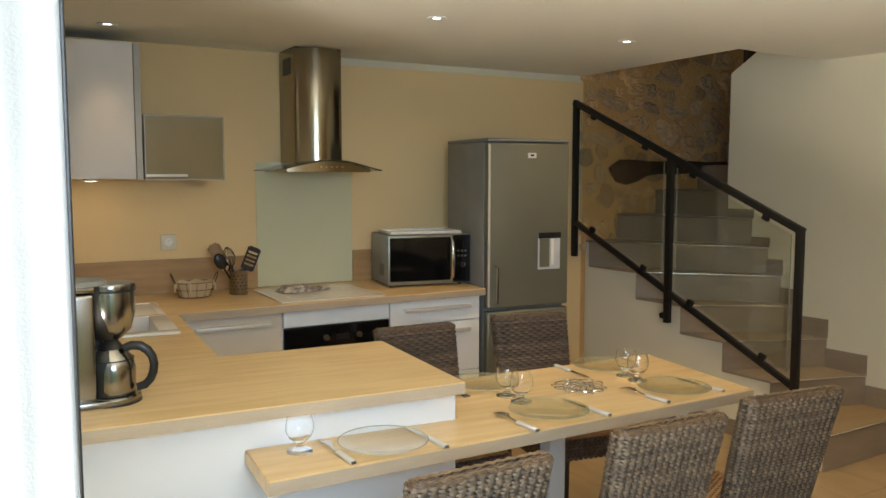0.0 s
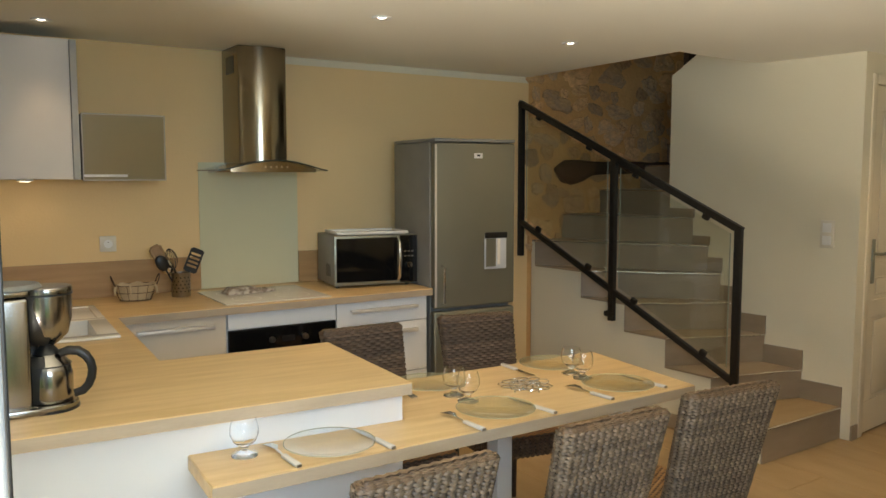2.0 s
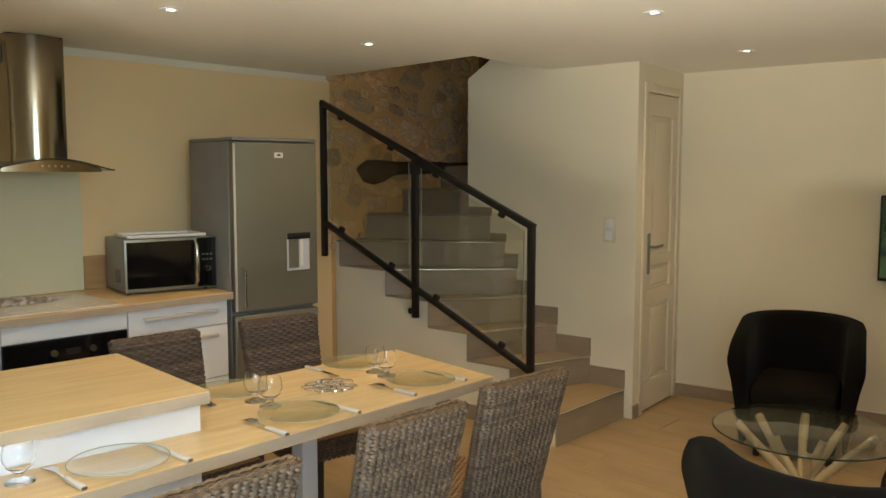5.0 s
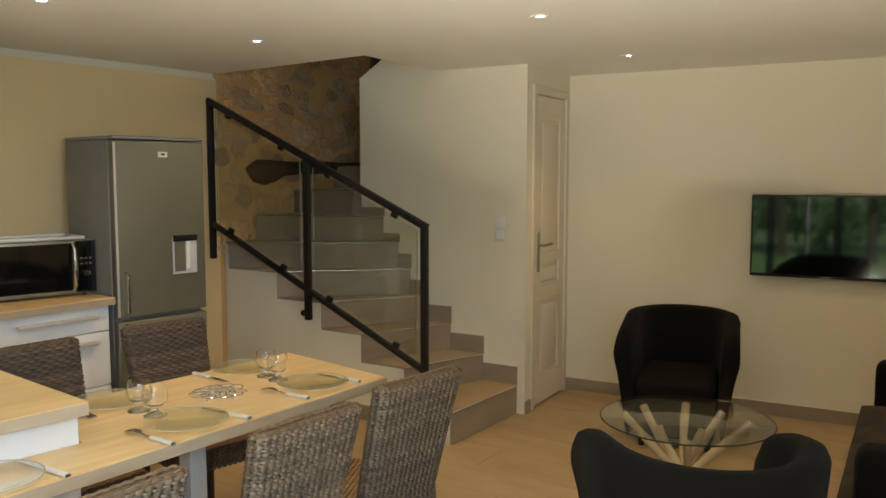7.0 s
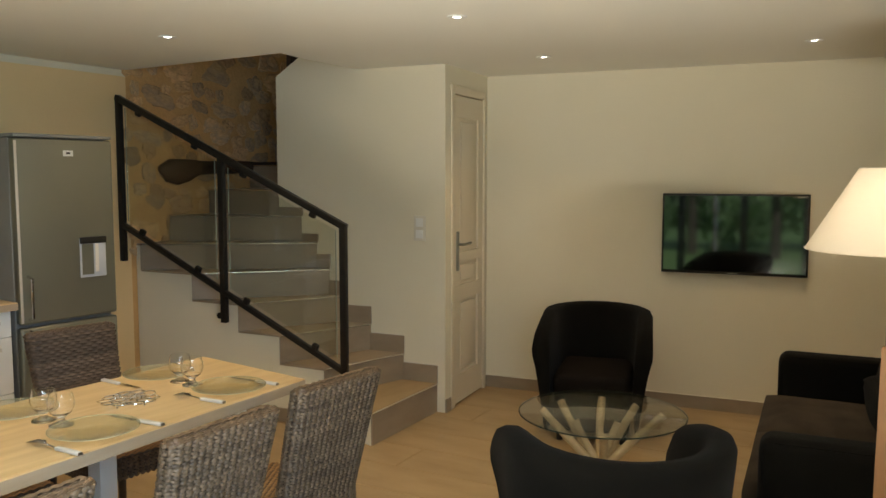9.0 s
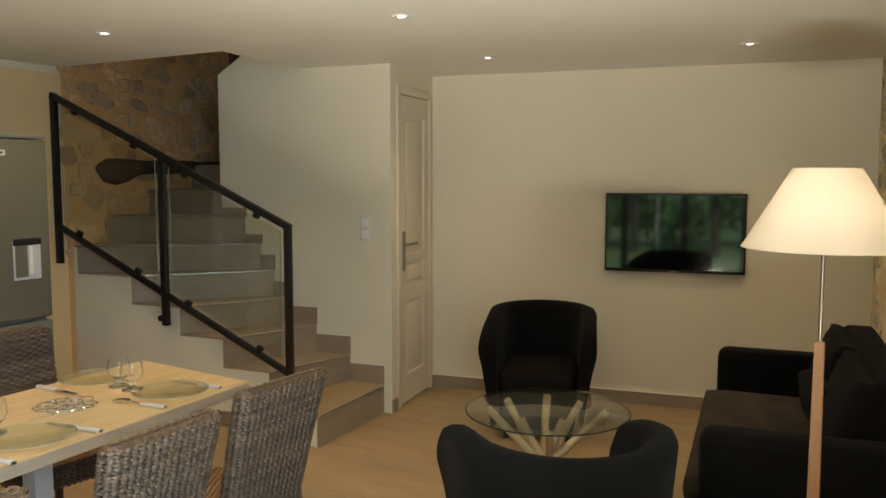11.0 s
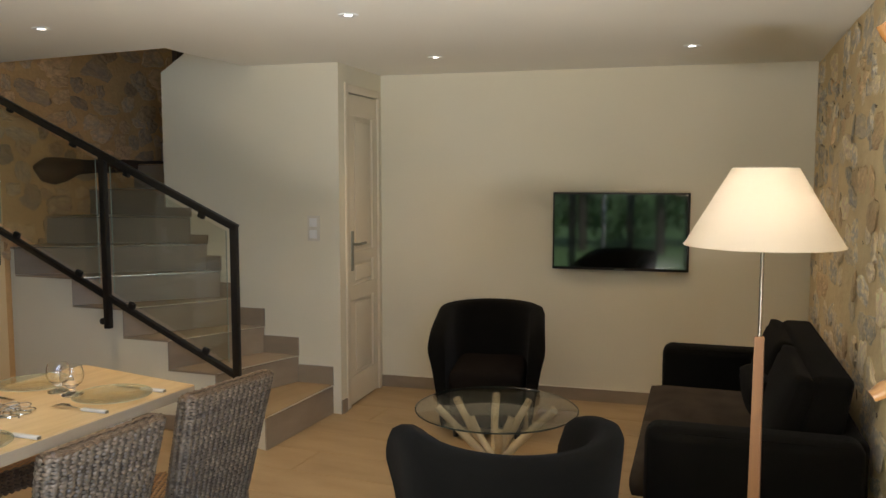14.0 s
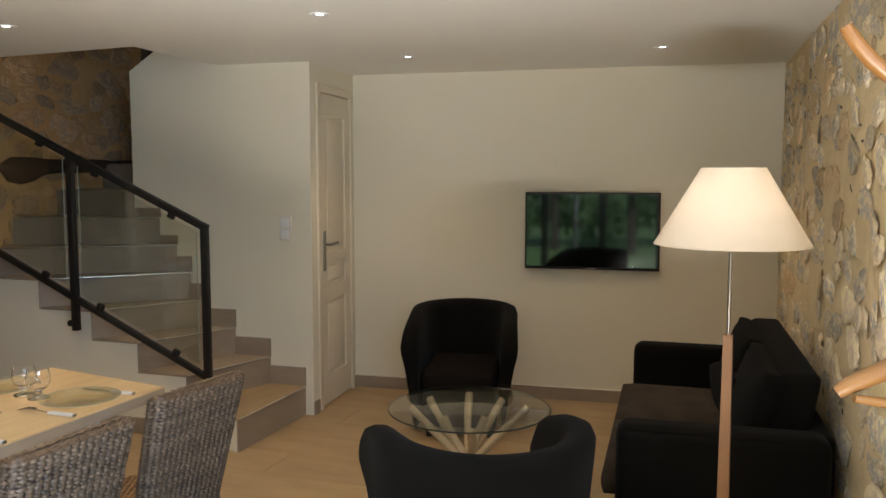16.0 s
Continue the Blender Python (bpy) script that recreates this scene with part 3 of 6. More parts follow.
for s0, s1 in ((0.03, MID - 0.03), (MID + 0.03, 0.97)):
    def lo(s):
        return 0.385 + 0.817 * s + 0.05
    def hi(s):
        return 1.232 + 0.80 * s - 0.045
    b = bmesh.new()
    t = Vector((math.cos(radians(ra + 90)), math.sin(radians(ra + 90)), 0)) * 0.005
    ring = [Vector(rail_at(s0, lo(s0))), Vector(rail_at(s1, lo(s1))), Vector(rail_at(s1, hi(s1))), Vector(rail_at(s0, hi(s0)))]
    f = [b.verts.new(v + t) for v in ring]
    g = [b.verts.new(v - t) for v in ring]
    b.faces.new(f)
    b.faces.new(g[::-1])
    for i in range(4):
        b.faces.new((f[i], f[(i + 1) % 4], g[(i + 1) % 4], g[i]))
    bmesh.ops.recalc_face_normals(b, faces=b.faces)
    pane = part("pane", b, RAIL_GLASS, rail, "clear greenish glass pane")
    pane.visible_shadow = False
    for s in (s0, s1):
        part("pane_edge", tube(bmesh.new(), [rail_at(s, lo(s)), rail_at(s, hi(s))], 0.0030, 6), PANE_EDGE, pane, "pale polished pane edge", True)
    for s, z in ((s0 + 0.09, lo(s0 + 0.09)), (s1 - 0.07, lo(s1 - 0.07)), (s0 + 0.09, hi(s0 + 0.09)), (s1 - 0.07, hi(s1 - 0.07))):
        up = 1 if z > 0.385 + 0.817 * s + 0.3 else -1
        part("clamp", boxed(-0.022, -0.014, -0.024, 0.022, 0.014, 0.024, bevel=0.008, segments=3), BLACK_METAL, rail, "", True,
             Matrix.Translation(rail_at(s, z + up * 0.02)) @ pose(0, 0, 0, 0, 0, ra) @ pose(0, 0, 0, 0, -math.degrees(math.atan(0.82 / 1.75)), 0))
for s, z in ((0.0, 0.40), (MID, 0.65), (1.0, 0.995)):
    part("wall_bracket", tube(bmesh.new(), [(0, -0.05, 0), (0, 0.0, 0)], 0.02, 12), BLACK_METAL, rail, "", True, Matrix.Translation(rail_at(s, z)) @ pose(0, 0, 0, 0, 0, ra) @ pose(0.045, 0, -0.0, 0, 0, 0))

# ---- door ----
door = thing("panelled_door", Matrix.Translation((*on_door_wall(DOOR_S0), 0)) @ pose(0, 0, 0, 0, 0, math.degrees(math.atan2(D1[1] - D0[1], D1[0] - D0[0]))), "closed cream painted panelled door with a lever handle", "door")
door["kind"] = "structure"
dw = (Vector(D1) - Vector(D0)).length * (DOOR_S1 - DOOR_S0)
b = bmesh.new()
for x0, x1, z0, z1 in ((0, 0.055, 0, 2.10), (dw - 0.03, dw, 0, 2.10), (0.055, dw - 0.03, 2.045, 2.10)):
    box(b, x0, -0.012, z0, x1, 0.06, z1, bevel=0.006)
part("door_frame", b, DOOR_PAINT, door, "", True)
b = bmesh.new()
x0, x1 = 0.06, dw - 0.034
rails_z = ((0.012, 0.20), (0.70, 0.80), (0.95, 1.02), (1.90, 2.04))
for z0, z1 in rails_z:
    box(b, x0, 0.0, z0, x1, 0.04, z1, bevel=0.003)
for z0, z1 in zip((0.20, 0.80, 1.02), (0.70, 0.95, 1.90)):
    box(b, x0, 0.0, z0, x0 + 0.10, 0.04, z1)
    box(b, x1 - 0.085, 0.0, z0, x1, 0.04, z1)
    box(b, x0 + 0.10, 0.012, z0, x1 - 0.085, 0.03, z1)
leaf = part("door_leaf", b, DOOR_PAINT, door)
for z0, z1 in zip((0.20, 0.80, 1.02), (0.70, 0.95, 1.90)):
    part("door_panel", boxed(x0 + 0.125, 0.003, z0 + 0.025, x1 - 0.11, 0.014, z1 - 0.025, bevel=0.009), DOOR_PAINT, leaf, "", True)
b = boxed(x0 + 0.030, -0.008, 0.90, x0 + 0.070, 0.0, 1.16, bevel=0.004)
tube(b, [(x0 + 0.05, 0, 1.075), (x0 + 0.05, -0.045, 1.075), (x0 + 0.07, -0.05, 1.075), (x0 + 0.165, -0.05, 1.078)], 0.009, 10)
part("door_handle", b, FRIDGE, door, "brushed steel lever on a long plate", True)

# ---- kitchen ----
TOP = 0.895
KROT = 3.9


def kitchen_y(x):
    """Front line of the base units."""
    return 4.05 + (x - 1.4) * math.tan(radians(KROT))


def wall_y(x):
    return A0[1] + (x - A0[0]) * (A1[1] - A0[1]) / (A1[0] - A0[0])


# worktop: sink run, back run and peninsula in one U
ix, px = 0.531, 1.150
plan = [(-0.12, 2.268), (px, 2.276), (px, 2.972), (ix, 2.962), (ix, kitchen_y(ix) - 0.045), (2.212, kitchen_y(2.212) - 0.035), (2.212, wall_y(2.212) - 0.003), (-0.115, wall_y(-0.11) - 0.003)]
worktop = thing("worktop", pose(0, 0, 0), "light oak laminate worktop running in a U", "worktop")
SX0, SX1, SY0, SY1 = 0.0, 0.445, 3.475, 4.275       # opening for the sink
b = bmesh.new()
prism(b, [plan[0], plan[1], plan[2], plan[3], (ix, SY0), (-0.12, SY0)], TOP - 0.038, TOP)
prism(b, [(-0.12, SY0), (SX0, SY0), (SX0, SY1), (-0.12, SY1)], TOP - 0.038, TOP)
prism(b, [(SX1, SY0), (ix, SY0), plan[4], (SX1, plan[4][1])], TOP - 0.038, TOP)
prism(b, [(SX1, plan[4][1]), plan[4], plan[5], (plan[5][0], SY1), (SX1, SY1)], TOP - 0.038, TOP)
prism(b, [(-0.12, SY1), (plan[5][0], SY1), plan[6], plan[7]], TOP - 0.038, TOP)
part("top", b, OAK, worktop)
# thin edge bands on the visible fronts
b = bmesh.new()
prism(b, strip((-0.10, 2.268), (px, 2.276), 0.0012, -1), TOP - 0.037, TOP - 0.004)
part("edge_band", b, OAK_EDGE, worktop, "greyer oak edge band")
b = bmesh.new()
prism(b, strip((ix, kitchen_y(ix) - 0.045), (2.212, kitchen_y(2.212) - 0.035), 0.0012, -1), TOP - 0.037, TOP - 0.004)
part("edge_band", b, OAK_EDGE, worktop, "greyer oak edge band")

# wooden splashback boards and the pale glass panel behind the hob
for xa, xb in ((-0.11, 1.07), (1.655, 2.24)):
    single("splashback_board", prism(bmesh.new(), strip((xa, wall_y(xa) - 0.016), (xb, wall_y(xb) - 0.016), 0.014), TOP + 0.001, 1.08), OAK_BOARD, "low oak laminate splashback board on the kitchen wall", "splashback")
single("glass_splashback", prism(bmesh.new(), strip((1.072, wall_y(1.072) - 0.008), (1.653, wall_y(1.653) - 0.008), 0.006), TOP + 0.001, 1.60), PALE_SPLASH, "pale green glass panel behind the hob", "splashback")


def handle_bar(parent, x0, x1, y, z):
    """A long flat pull with a turned lip."""
    b = boxed(x0, y - 0.030, z - 0.004, x1, y - 0.001, z + 0.002, bevel=0.0015)
    box(b, x0, y - 0.032, z - 0.016, x1, y - 0.027, z + 0.002, bevel=0.002)
    return part("handle", b, STEEL_PALE, parent, "long satin metal pull", True)


STEEL_PALE = material("satin_aluminium", (0.66, 0.62, 0.56), 0.4, 0.35, second=(0.62, 0.58, 0.52), scale=4, stretch=(12, 1, 1), grain=0.04)
# plinth grey with the shade under the units put into it
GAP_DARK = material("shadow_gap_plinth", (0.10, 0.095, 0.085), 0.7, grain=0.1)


def base_unit(name, x0, x1, fronts, label, front_mat):
    w = x1 - x0
    un = thing(name, pose(x0, kitchen_y(x0), 0, 0, 0, KROT), label, "kitchen unit", "kitchen base units")
    part("body", boxed(0.002, 0.022, 0.14, w - 0.002, 0.56, TOP - 0.039), WHITE, un)
    part("plinth", boxed(0.002, 0.06, 0.0, w - 0.002, 0.08, 0.139), GAP_DARK, un, "recessed plinth, its grey darkened as a shadow gap")
    for z0, z1, pull in fronts:
        fr = part("drawer_front" if z1 - z0 < 0.4 else "door", boxed(0.003, 0.0, z0 + 0.0025, w - 0.003, 0.019, z1 - 0.0025, bevel=0.0015), front_mat, un)
        if pull:
            handle_bar(fr, w * 0.14, w * 0.87, 0.0, z1 - 0.045)
    return un


base_unit("base_cabinet", 0.545, 1.04, [(0.15, TOP - 0.04, True)], "beige lacquered base cabinet with a long pull", BEIGE_CAB)
base_unit("drawer_cabinet", 1.628, 2.195, [(0.15, 0.435, True), (0.435, 0.722, True), (0.722, TOP - 0.04, True)], "white drawer cabinet with long satin pulls", WHITE)
# built-in oven
oven = thing("built_in_oven", pose(1.043, kitchen_y(1.043), 0, 0, 0, KROT), "black built-in oven with two steel knobs under a white strip", "oven")
part("housing", boxed(0.002, 0.022, 0.14, 0.584, 0.56, TOP - 0.039), WHITE, oven)
part("filler_strip", boxed(0.003, 0.0, 0.772, 0.583, 0.019, TOP - 0.042, bevel=0.0015), WHITE, oven)
part("control_panel", boxed(0.005, -0.004, 0.655, 0.581, 0.019, 0.767, bevel=0.003), BLACK_GLASS, oven)
part("oven_door", boxed(0.005, -0.006, 0.16, 0.581, 0.019, 0.650, bevel=0.004), BLACK_GLASS, oven)
part("oven_handle", tube(bmesh.new(), [(0.06, -0.045, 0.60), (0.525, -0.045, 0.60)], 0.010, 12), STEEL, oven, "", True)
for kx in (0.225, 0.405):
    part("knob", lathe(bmesh.new(), [(0.0, 0.020), (0.012, 0.020), (0.0145, 0.017), (0.0155, 0.0), (0.0, 0.0)], 24), STEEL, oven, "round steel knob", True, pose(kx, -0.004, 0.704, 90, 0, 0))
part("display", boxed(0.28, -0.0055, 0.687, 0.35, -0.004, 0.717), BLACK, oven)
# peninsula units and the white panel towards the table
pen = thing("peninsula_unit", pose(0, 0, 0), "white peninsula cabinet under the worktop", "kitchen unit", "kitchen base units")
part("back_panel", boxed(-0.11, 2.345, 0.0, 1.152, 2.365, TOP - 0.039, bevel=0.001), WHITE, pen, "plain white back panel")
part("body", boxed(-0.11, 2.366, 0.10, 1.146, 2.93, TOP - 0.039), WHITE, pen)
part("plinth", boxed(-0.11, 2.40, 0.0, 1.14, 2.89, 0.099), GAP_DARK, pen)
su = thing("sink_unit", pose(0, 0, 0), "white cabinet under the sink", "kitchen unit", "kitchen base units")
part("body", boxed(-0.11, 2.99, 0.10, 0.50, 4.45, 0.70), WHITE, su)
part("door", boxed(0.50, 3.03, 0.15, 0.519, 3.55, TOP - 0.042, bevel=0.0015), WHITE, su)
part("door", boxed(0.50, 3.554, 0.15, 0.519, 3.95, TOP - 0.042, bevel=0.0015), WHITE, su)
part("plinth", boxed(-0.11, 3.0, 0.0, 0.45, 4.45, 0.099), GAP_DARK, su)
# sink set in the worktop
sink = thing("sink", pose(-0.035, 3.445, TOP), "white enamel inset sink with a drainer", "sink")
b = bmesh.new()
for x0, y0, x1, y1 in ((0, 0, 0.51, 0.065), (0, 0.43, 0.51, 0.47), (0, 0.83, 0.51, 0.86), (0, 0.065, 0.06, 0.43), (0.435, 0.065, 0.51, 0.43), (0, 0.47, 0.03, 0.83), (0.48, 0.47, 0.51, 0.83)):
    box(b, x0, y0, 0.001, x1, y1, 0.011, bevel=0.003)
part("rim", b, CERAMIC, sink, "", True)
part("drainer", boxed(0.03, 0.47, 0.0005, 0.48, 0.83, 0.006, bevel=0.002), CERAMIC, sink, "", True)
b = bmesh.new()
bx0, by0, bx1, by1, deep = 0.06, 0.065, 0.435, 0.43, -0.15
box(b, bx0, by0, deep - 0.006, bx1, by1, deep, bevel=0.002)
for x0, y0, x1, y1 in ((bx0 - 0.006, by0, bx0, by1), (bx1, by0, bx1 + 0.006, by1), (bx0, by0 - 0.006, bx1, by0), (bx0, by1, bx1, by1 + 0.006)):
    box(b, x0, y0, deep - 0.006, x1, y1, 0.0035)
part("bowl", b, CERAMIC, sink)
part("waste", lathe(bmesh.new(), [(0, 0.002), (0.030, 0.002), (0.034, 0.0), (0.034, -0.001), (0, -0.001)], 24), CHROME, sink, "round steel waste", True, pose(0.25, 0.25, deep + 0.0015))
# hob
hob = thing("hob", pose(1.037, kitchen_y(1.037) - 0.004, TOP, 0, 0, 2.5), "white glass hob let into the worktop", "hob")
part("hob_plate", boxed(0, 0, 0.001, 0.56, 0.51, 0.007, bevel=0.003), CERAMIC, hob)
RING = material("hob_marking", (0.58, 0.56, 0.51), 0.3, grain=0.02)
for hx, hy, hr in ((0.15, 0.14, 0.075), (0.40, 0.15, 0.09), (0.15, 0.36, 0.09), (0.40, 0.37, 0.07)):
    part("cooking_zone", lathe(bmesh.new(), [(hr - 0.003, 0.0072), (hr - 0.003, 0.0076), (hr, 0.0076), (hr, 0.0072)], 40), RING, hob, "", False, pose(hx, hy, 0))
# folded cloth on the hob
CLOTH = material("checked_kitchen_towel", (0.62, 0.58, 0.51), 0.9, second=(0.24, 0.19, 0.15), scale=30, contrast=0.2, grain=0.15, grain_scale=200, bump=0.4, bump_scale=80)
b = bmesh.new()
for k, (x0, x1, y0, y1, z0, z1) in enumerate(((-0.12, 0.08, -0.06, 0.07, 0.0, 0.022), (-0.10, 0.06, -0.05, 0.06, 0.022, 0.040), (0.04, 0.16, -0.05, 0.035, 0.0, 0.020))):
    r = bmesh.ops.create_grid(b, x_segments=14, y_segments=10, size=0.5)
    for v in r["verts"]:
        x, y = v.co.x + 0.5, v.co.y + 0.5
        e = min(x, 1 - x, y, 1 - y)
        v.co = Vector((x0 + (x1 - x0) * x, y0 + (y1 - y0) * y, z0 + (z1 - z0) * min(1, e * 7) ** 0.5 + 0.006 * noise.noise(Vector((x * 4, y * 4, k * 5)))))
single("kitchen_towel", b, CLOTH, "folded checked towel lying on the hob", "towel", pose(1.235, 4.375, TOP + 0.010, 0, 0, 8) @ Matrix.Diagonal((1.0, 1.0, 0.75, 1)), True)

# wall cabinets
wc = thing("wall_cabinet", pose(0.012, 4.28, 1.510, 0, 0, 2.0), "pale grey wall cabinet with an aluminium edge", "kitchen unit", "kitchen wall cabinets")
GREY_EDGE = material("grey_anodised_edge", (0.40, 0.375, 0.32), 0.5, 0.4, grain=0.03)
part("body", boxed(0.0, 0.022, 0.0, 0.425, 0.325, 0.645), WHITE, wc)
part("door", boxed(-0.10, 0.0, 0.0, 0.395, 0.020, 0.648, bevel=0.0015), GREY_CAB, wc)
part("edge_profile", boxed(0.398, -0.002, -0.002, 0.428, 0.020, 0.648, bevel=0.002), GREY_EDGE, wc, "satin aluminium edge profile")
part("gap", boxed(0.3955, 0.004, 0.0, 0.3975, 0.018, 0.645), BLACK, wc)
gc = thing("glass_wall_cabinet", pose(0.448, 4.29, 1.503, 0, 0, 2.0), "low wall cabinet with a smoked glass flap", "kitchen unit", "kitchen wall cabinets")
part("body", boxed(0.0, 0.022, 0.006, 0.382, 0.325, 0.314), GREY_CAB, gc)
flap = part("flap", boxed(0.0, 0.004, 0.0, 0.382, 0.018, 0.318, bevel=0.002), FROST, gc, "smoked glass flap")
b = bmesh.new()
for x0, x1, z0, z1 in ((0, 0.382, 0.0, 0.006), (0, 0.382, 0.313, 0.319), (0, 0.005, 0, 0.319), (0.377, 0.382, 0, 0.319)):
    box(b, x0, 0.0, z0, x1, 0.02, z1)
part("flap_frame", b, GREY_EDGE, flap, "thin aluminium frame")
# lamp's reflection in the flap, put in as a pale strip
part("shelf_edge", boxed(0.004, -0.004, 0.018, 0.20, -0.0005, 0.030, bevel=0.001), WHITE, gc, "pale strip standing in for the lamp's reflection at the flap's foot")
uc = thing("under_cabinet_light", pose(0.205, 4.36, 1.500), "small lit round lamp under the wall cabinet", "cabinet light")
part("housing", lathe(bmesh.new(), [(0, 0.0095), (0.034, 0.0095), (0.036, 0.002), (0.028, 0.0), (0, 0.0)], 28), WHITE, uc, "", True)
part("lens", lathe(bmesh.new(), [(0, -0.003), (0.022, -0.002), (0.026, 0.0005), (0, 0.0005)], 24), STRIP_GLOW, uc, "glowing lens", True)
lamp("cabinet_lamp", "AREA", look((0.205, 4.36, 1.494), (0.25, 4.52, 0.9)), 0.22, (1.0, 0.72, 0.40), size=0.05, size_y=0.05)
# extractor hood
hood = thing("extractor_hood", pose(1.352, 4.69, 0, 0, 0, 3), "steel chimney hood with a curved glass canopy", "extractor hood")
HALF = 0.135
front = [(-HALF + 0.002, -0.262), (-HALF + 0.010, -0.268)] + [(-HALF + 0.016 + (2 * HALF - 0.032) * i / 24, -0.270 - 0.055 * math.sin(math.pi * i / 24)) for i in range(25)] + [(HALF - 0.010, -0.268), (HALF - 0.002, -0.262)]
part("chimney", prism(bmesh.new(), [(-HALF, -0.002), (-HALF, -0.255)] + front + [(HALF, -0.255), (HALF, -0.002)], 1.585, CEILING - 0.006), HOOD_STEEL, hood, "brushed steel chimney", True)
part("vent", boxed(-HALF - 0.0025, -0.20, 2.075, -HALF + 0.0005, -0.075, 2.165), BLACK, hood, "dark side vent")
part("shadow_gap", boxed(-HALF + 0.004, -0.264, CEILING - 0.0055, HALF - 0.004, -0.004, CEILING - 0.0005), BLACK, hood, "dark gap under the ceiling")
b = bmesh.new()
nu, nv = 24, 6
GW, GY0, GY1 = 0.30, -0.425, -0.045


def arch(x):
    """Underside of the bent glass: flat wings and a raised middle."""
    return 1.552 + 0.052 * math.cos(min(1, abs(x) / GW) * math.pi / 2) ** 1.3


rows = []
for lay in (0.006, 0.0):
    rows.append([[b.verts.new((-GW + 2 * GW * i / nu, GY0 + (GY1 - GY0) * j / nv - 0.045 * math.cos((i / nu - 0.5) * math.pi) * (1 - j / nv), arch(-GW + 2 * GW * i / nu) + lay)) for j in range(nv + 1)] for i in range(nu + 1)])
for q, grid_rows in enumerate(rows):
    for i in range(nu):
        for j in range(nv):
            f = (grid_rows[i][j], grid_rows[i + 1][j], grid_rows[i + 1][j + 1], grid_rows[i][j + 1])
            b.faces.new(f if q == 0 else f[::-1])
rim = [(i, 0) for i in range(nu)] + [(nu, j) for j in range(nv)] + [(i, nv) for i in range(nu, 0, -1)] + [(0, j) for j in range(nv, 0, -1)]
for (i, j), (i2, j2) in zip(rim, rim[1:] + rim[:1]):
    b.faces.new((rows[0][i][j], rows[1][i][j], rows[1][i2][j2], rows[0][i2][j2]))
bmesh.ops.recalc_face_normals(b, faces=b.faces)
canopy = part("canopy", b, GREEN_GLASS, hood, "curved green-edged glass canopy", True)
canopy.visible_shadow = False
edge = [(-GW, GY1, arch(GW) + 0.003)] + [(-GW + 2 * GW * i / nu, GY0 - 0.045 * math.cos((i / nu - 0.5) * math.pi) - 0.001, arch(-GW + 2 * GW * i / nu) + 0.003) for i in range(nu + 1)] + [(GW, GY1, arch(GW) + 0.003)]
part("canopy_edge", tube(bmesh.new(), edge, 0.0034, 6), GLASS_EDGE, canopy, "dark green glass edge", True)
b = bmesh.new()
n = 20
lo, hi = [], []
for i in range(n + 1):
    x = -0.235 + 0.47 * i / n
    y0 = GY0 + 0.018 - 0.040 * math.cos(x / GW * math.pi / 2)
    lo.append([b.verts.new((x, y, 1.545)) for y in (y0, -0.02)])
    hi.append([b.verts.new((x, y, arch(x) - 0.002)) for y in (y0, -0.02)])
for i in range(n):
    b.faces.new((hi[i][0], hi[i + 1][0], hi[i + 1][1], hi[i][1]))
    b.faces.new((lo[i][0], lo[i][1], lo[i + 1][1], lo[i + 1][0]))
    b.faces.new((lo[i][0], lo[i + 1][0], hi[i + 1][0], hi[i][0]))
    b.faces.new((lo[i][1], hi[i][1], hi[i + 1][1], lo[i + 1][1]))
for i in (0, n):
    b.faces.new((lo[i][0], hi[i][0], hi[i][1], lo[i][1]))
bmesh.ops.recalc_face_normals(b, faces=b.faces)
part("motor_body", b, HOOD_STEEL, hood, "", True)
for x in (-0.06, -0.03, 0.0, 0.03, 0.06):
    part("button", lathe(bmesh.new(), [(0, 0.004), (0.006, 0.004), (0.007, 0)], 16), CHROME, hood, "", True, pose(x, GY0 - 0.020, 1.572, 90, 0, 0))

# fridge
DISPENSER = material("pale_blue_grey_plastic", (0.60, 0.63, 0.67), 0.35, grain=0.02)
fr = thing("fridge_freezer", pose(2.222, 4.065, 0, 0, 0, -1.0), "silver fridge freezer with a water dispenser", "fridge")
W = 0.535
part("cabinet", boxed(0, 0.058, 0.03, W, 0.53, 1.715, bevel=0.008), FRIDGE_SIDE, fr, "", True)
part("top_cap", boxed(0, 0.0, 1.716, W, 0.53, 1.735, bevel=0.006), FRIDGE_SIDE, fr, "", True)
up = part("upper_door", boxed(0.0, 0.0, 0.775, W, 0.054, 1.712, bevel=0.012, segments=3), FRIDGE, fr, "", True)
low = part("lower_door", boxed(0.0, 0.0, 0.06, W, 0.054, 0.757, bevel=0.012, segments=3), FRIDGE, fr, "", True)
part("edge_trim", boxed(0.0, -0.004, 0.785, 0.014, 0.0, 1.70, bevel=0.002), STEEL_PALE, up, "bright edge trim", True)
part("plinth", boxed(0.01, 0.05, 0.0, W - 0.01, 0.51, 0.029), BLACK, fr)
for z0, z1 in ((0.80, 1.02),):
    b = tube(bmesh.new(), [(0.045, 0.0, z0), (0.045, -0.035, z0 + 0.01), (0.045, -0.035, z1 - 0.01), (0.045, 0.0, z1)], 0.008, 10)
    part("handle", b, CHROME, up, "", True)
part("handle", tube(bmesh.new(), [(0.045, 0.0, 0.52), (0.045, -0.035, 0.53), (0.045, -0.035, 0.73), (0.045, 0.0, 0.74)], 0.008, 10), CHROME, low, "", True)
disp = part("dispenser", boxed(0.325, -0.006, 0.985, 0.475, 0.001, 1.195, bevel=0.004), DISPENSER, up, "pale water dispenser recess", True)
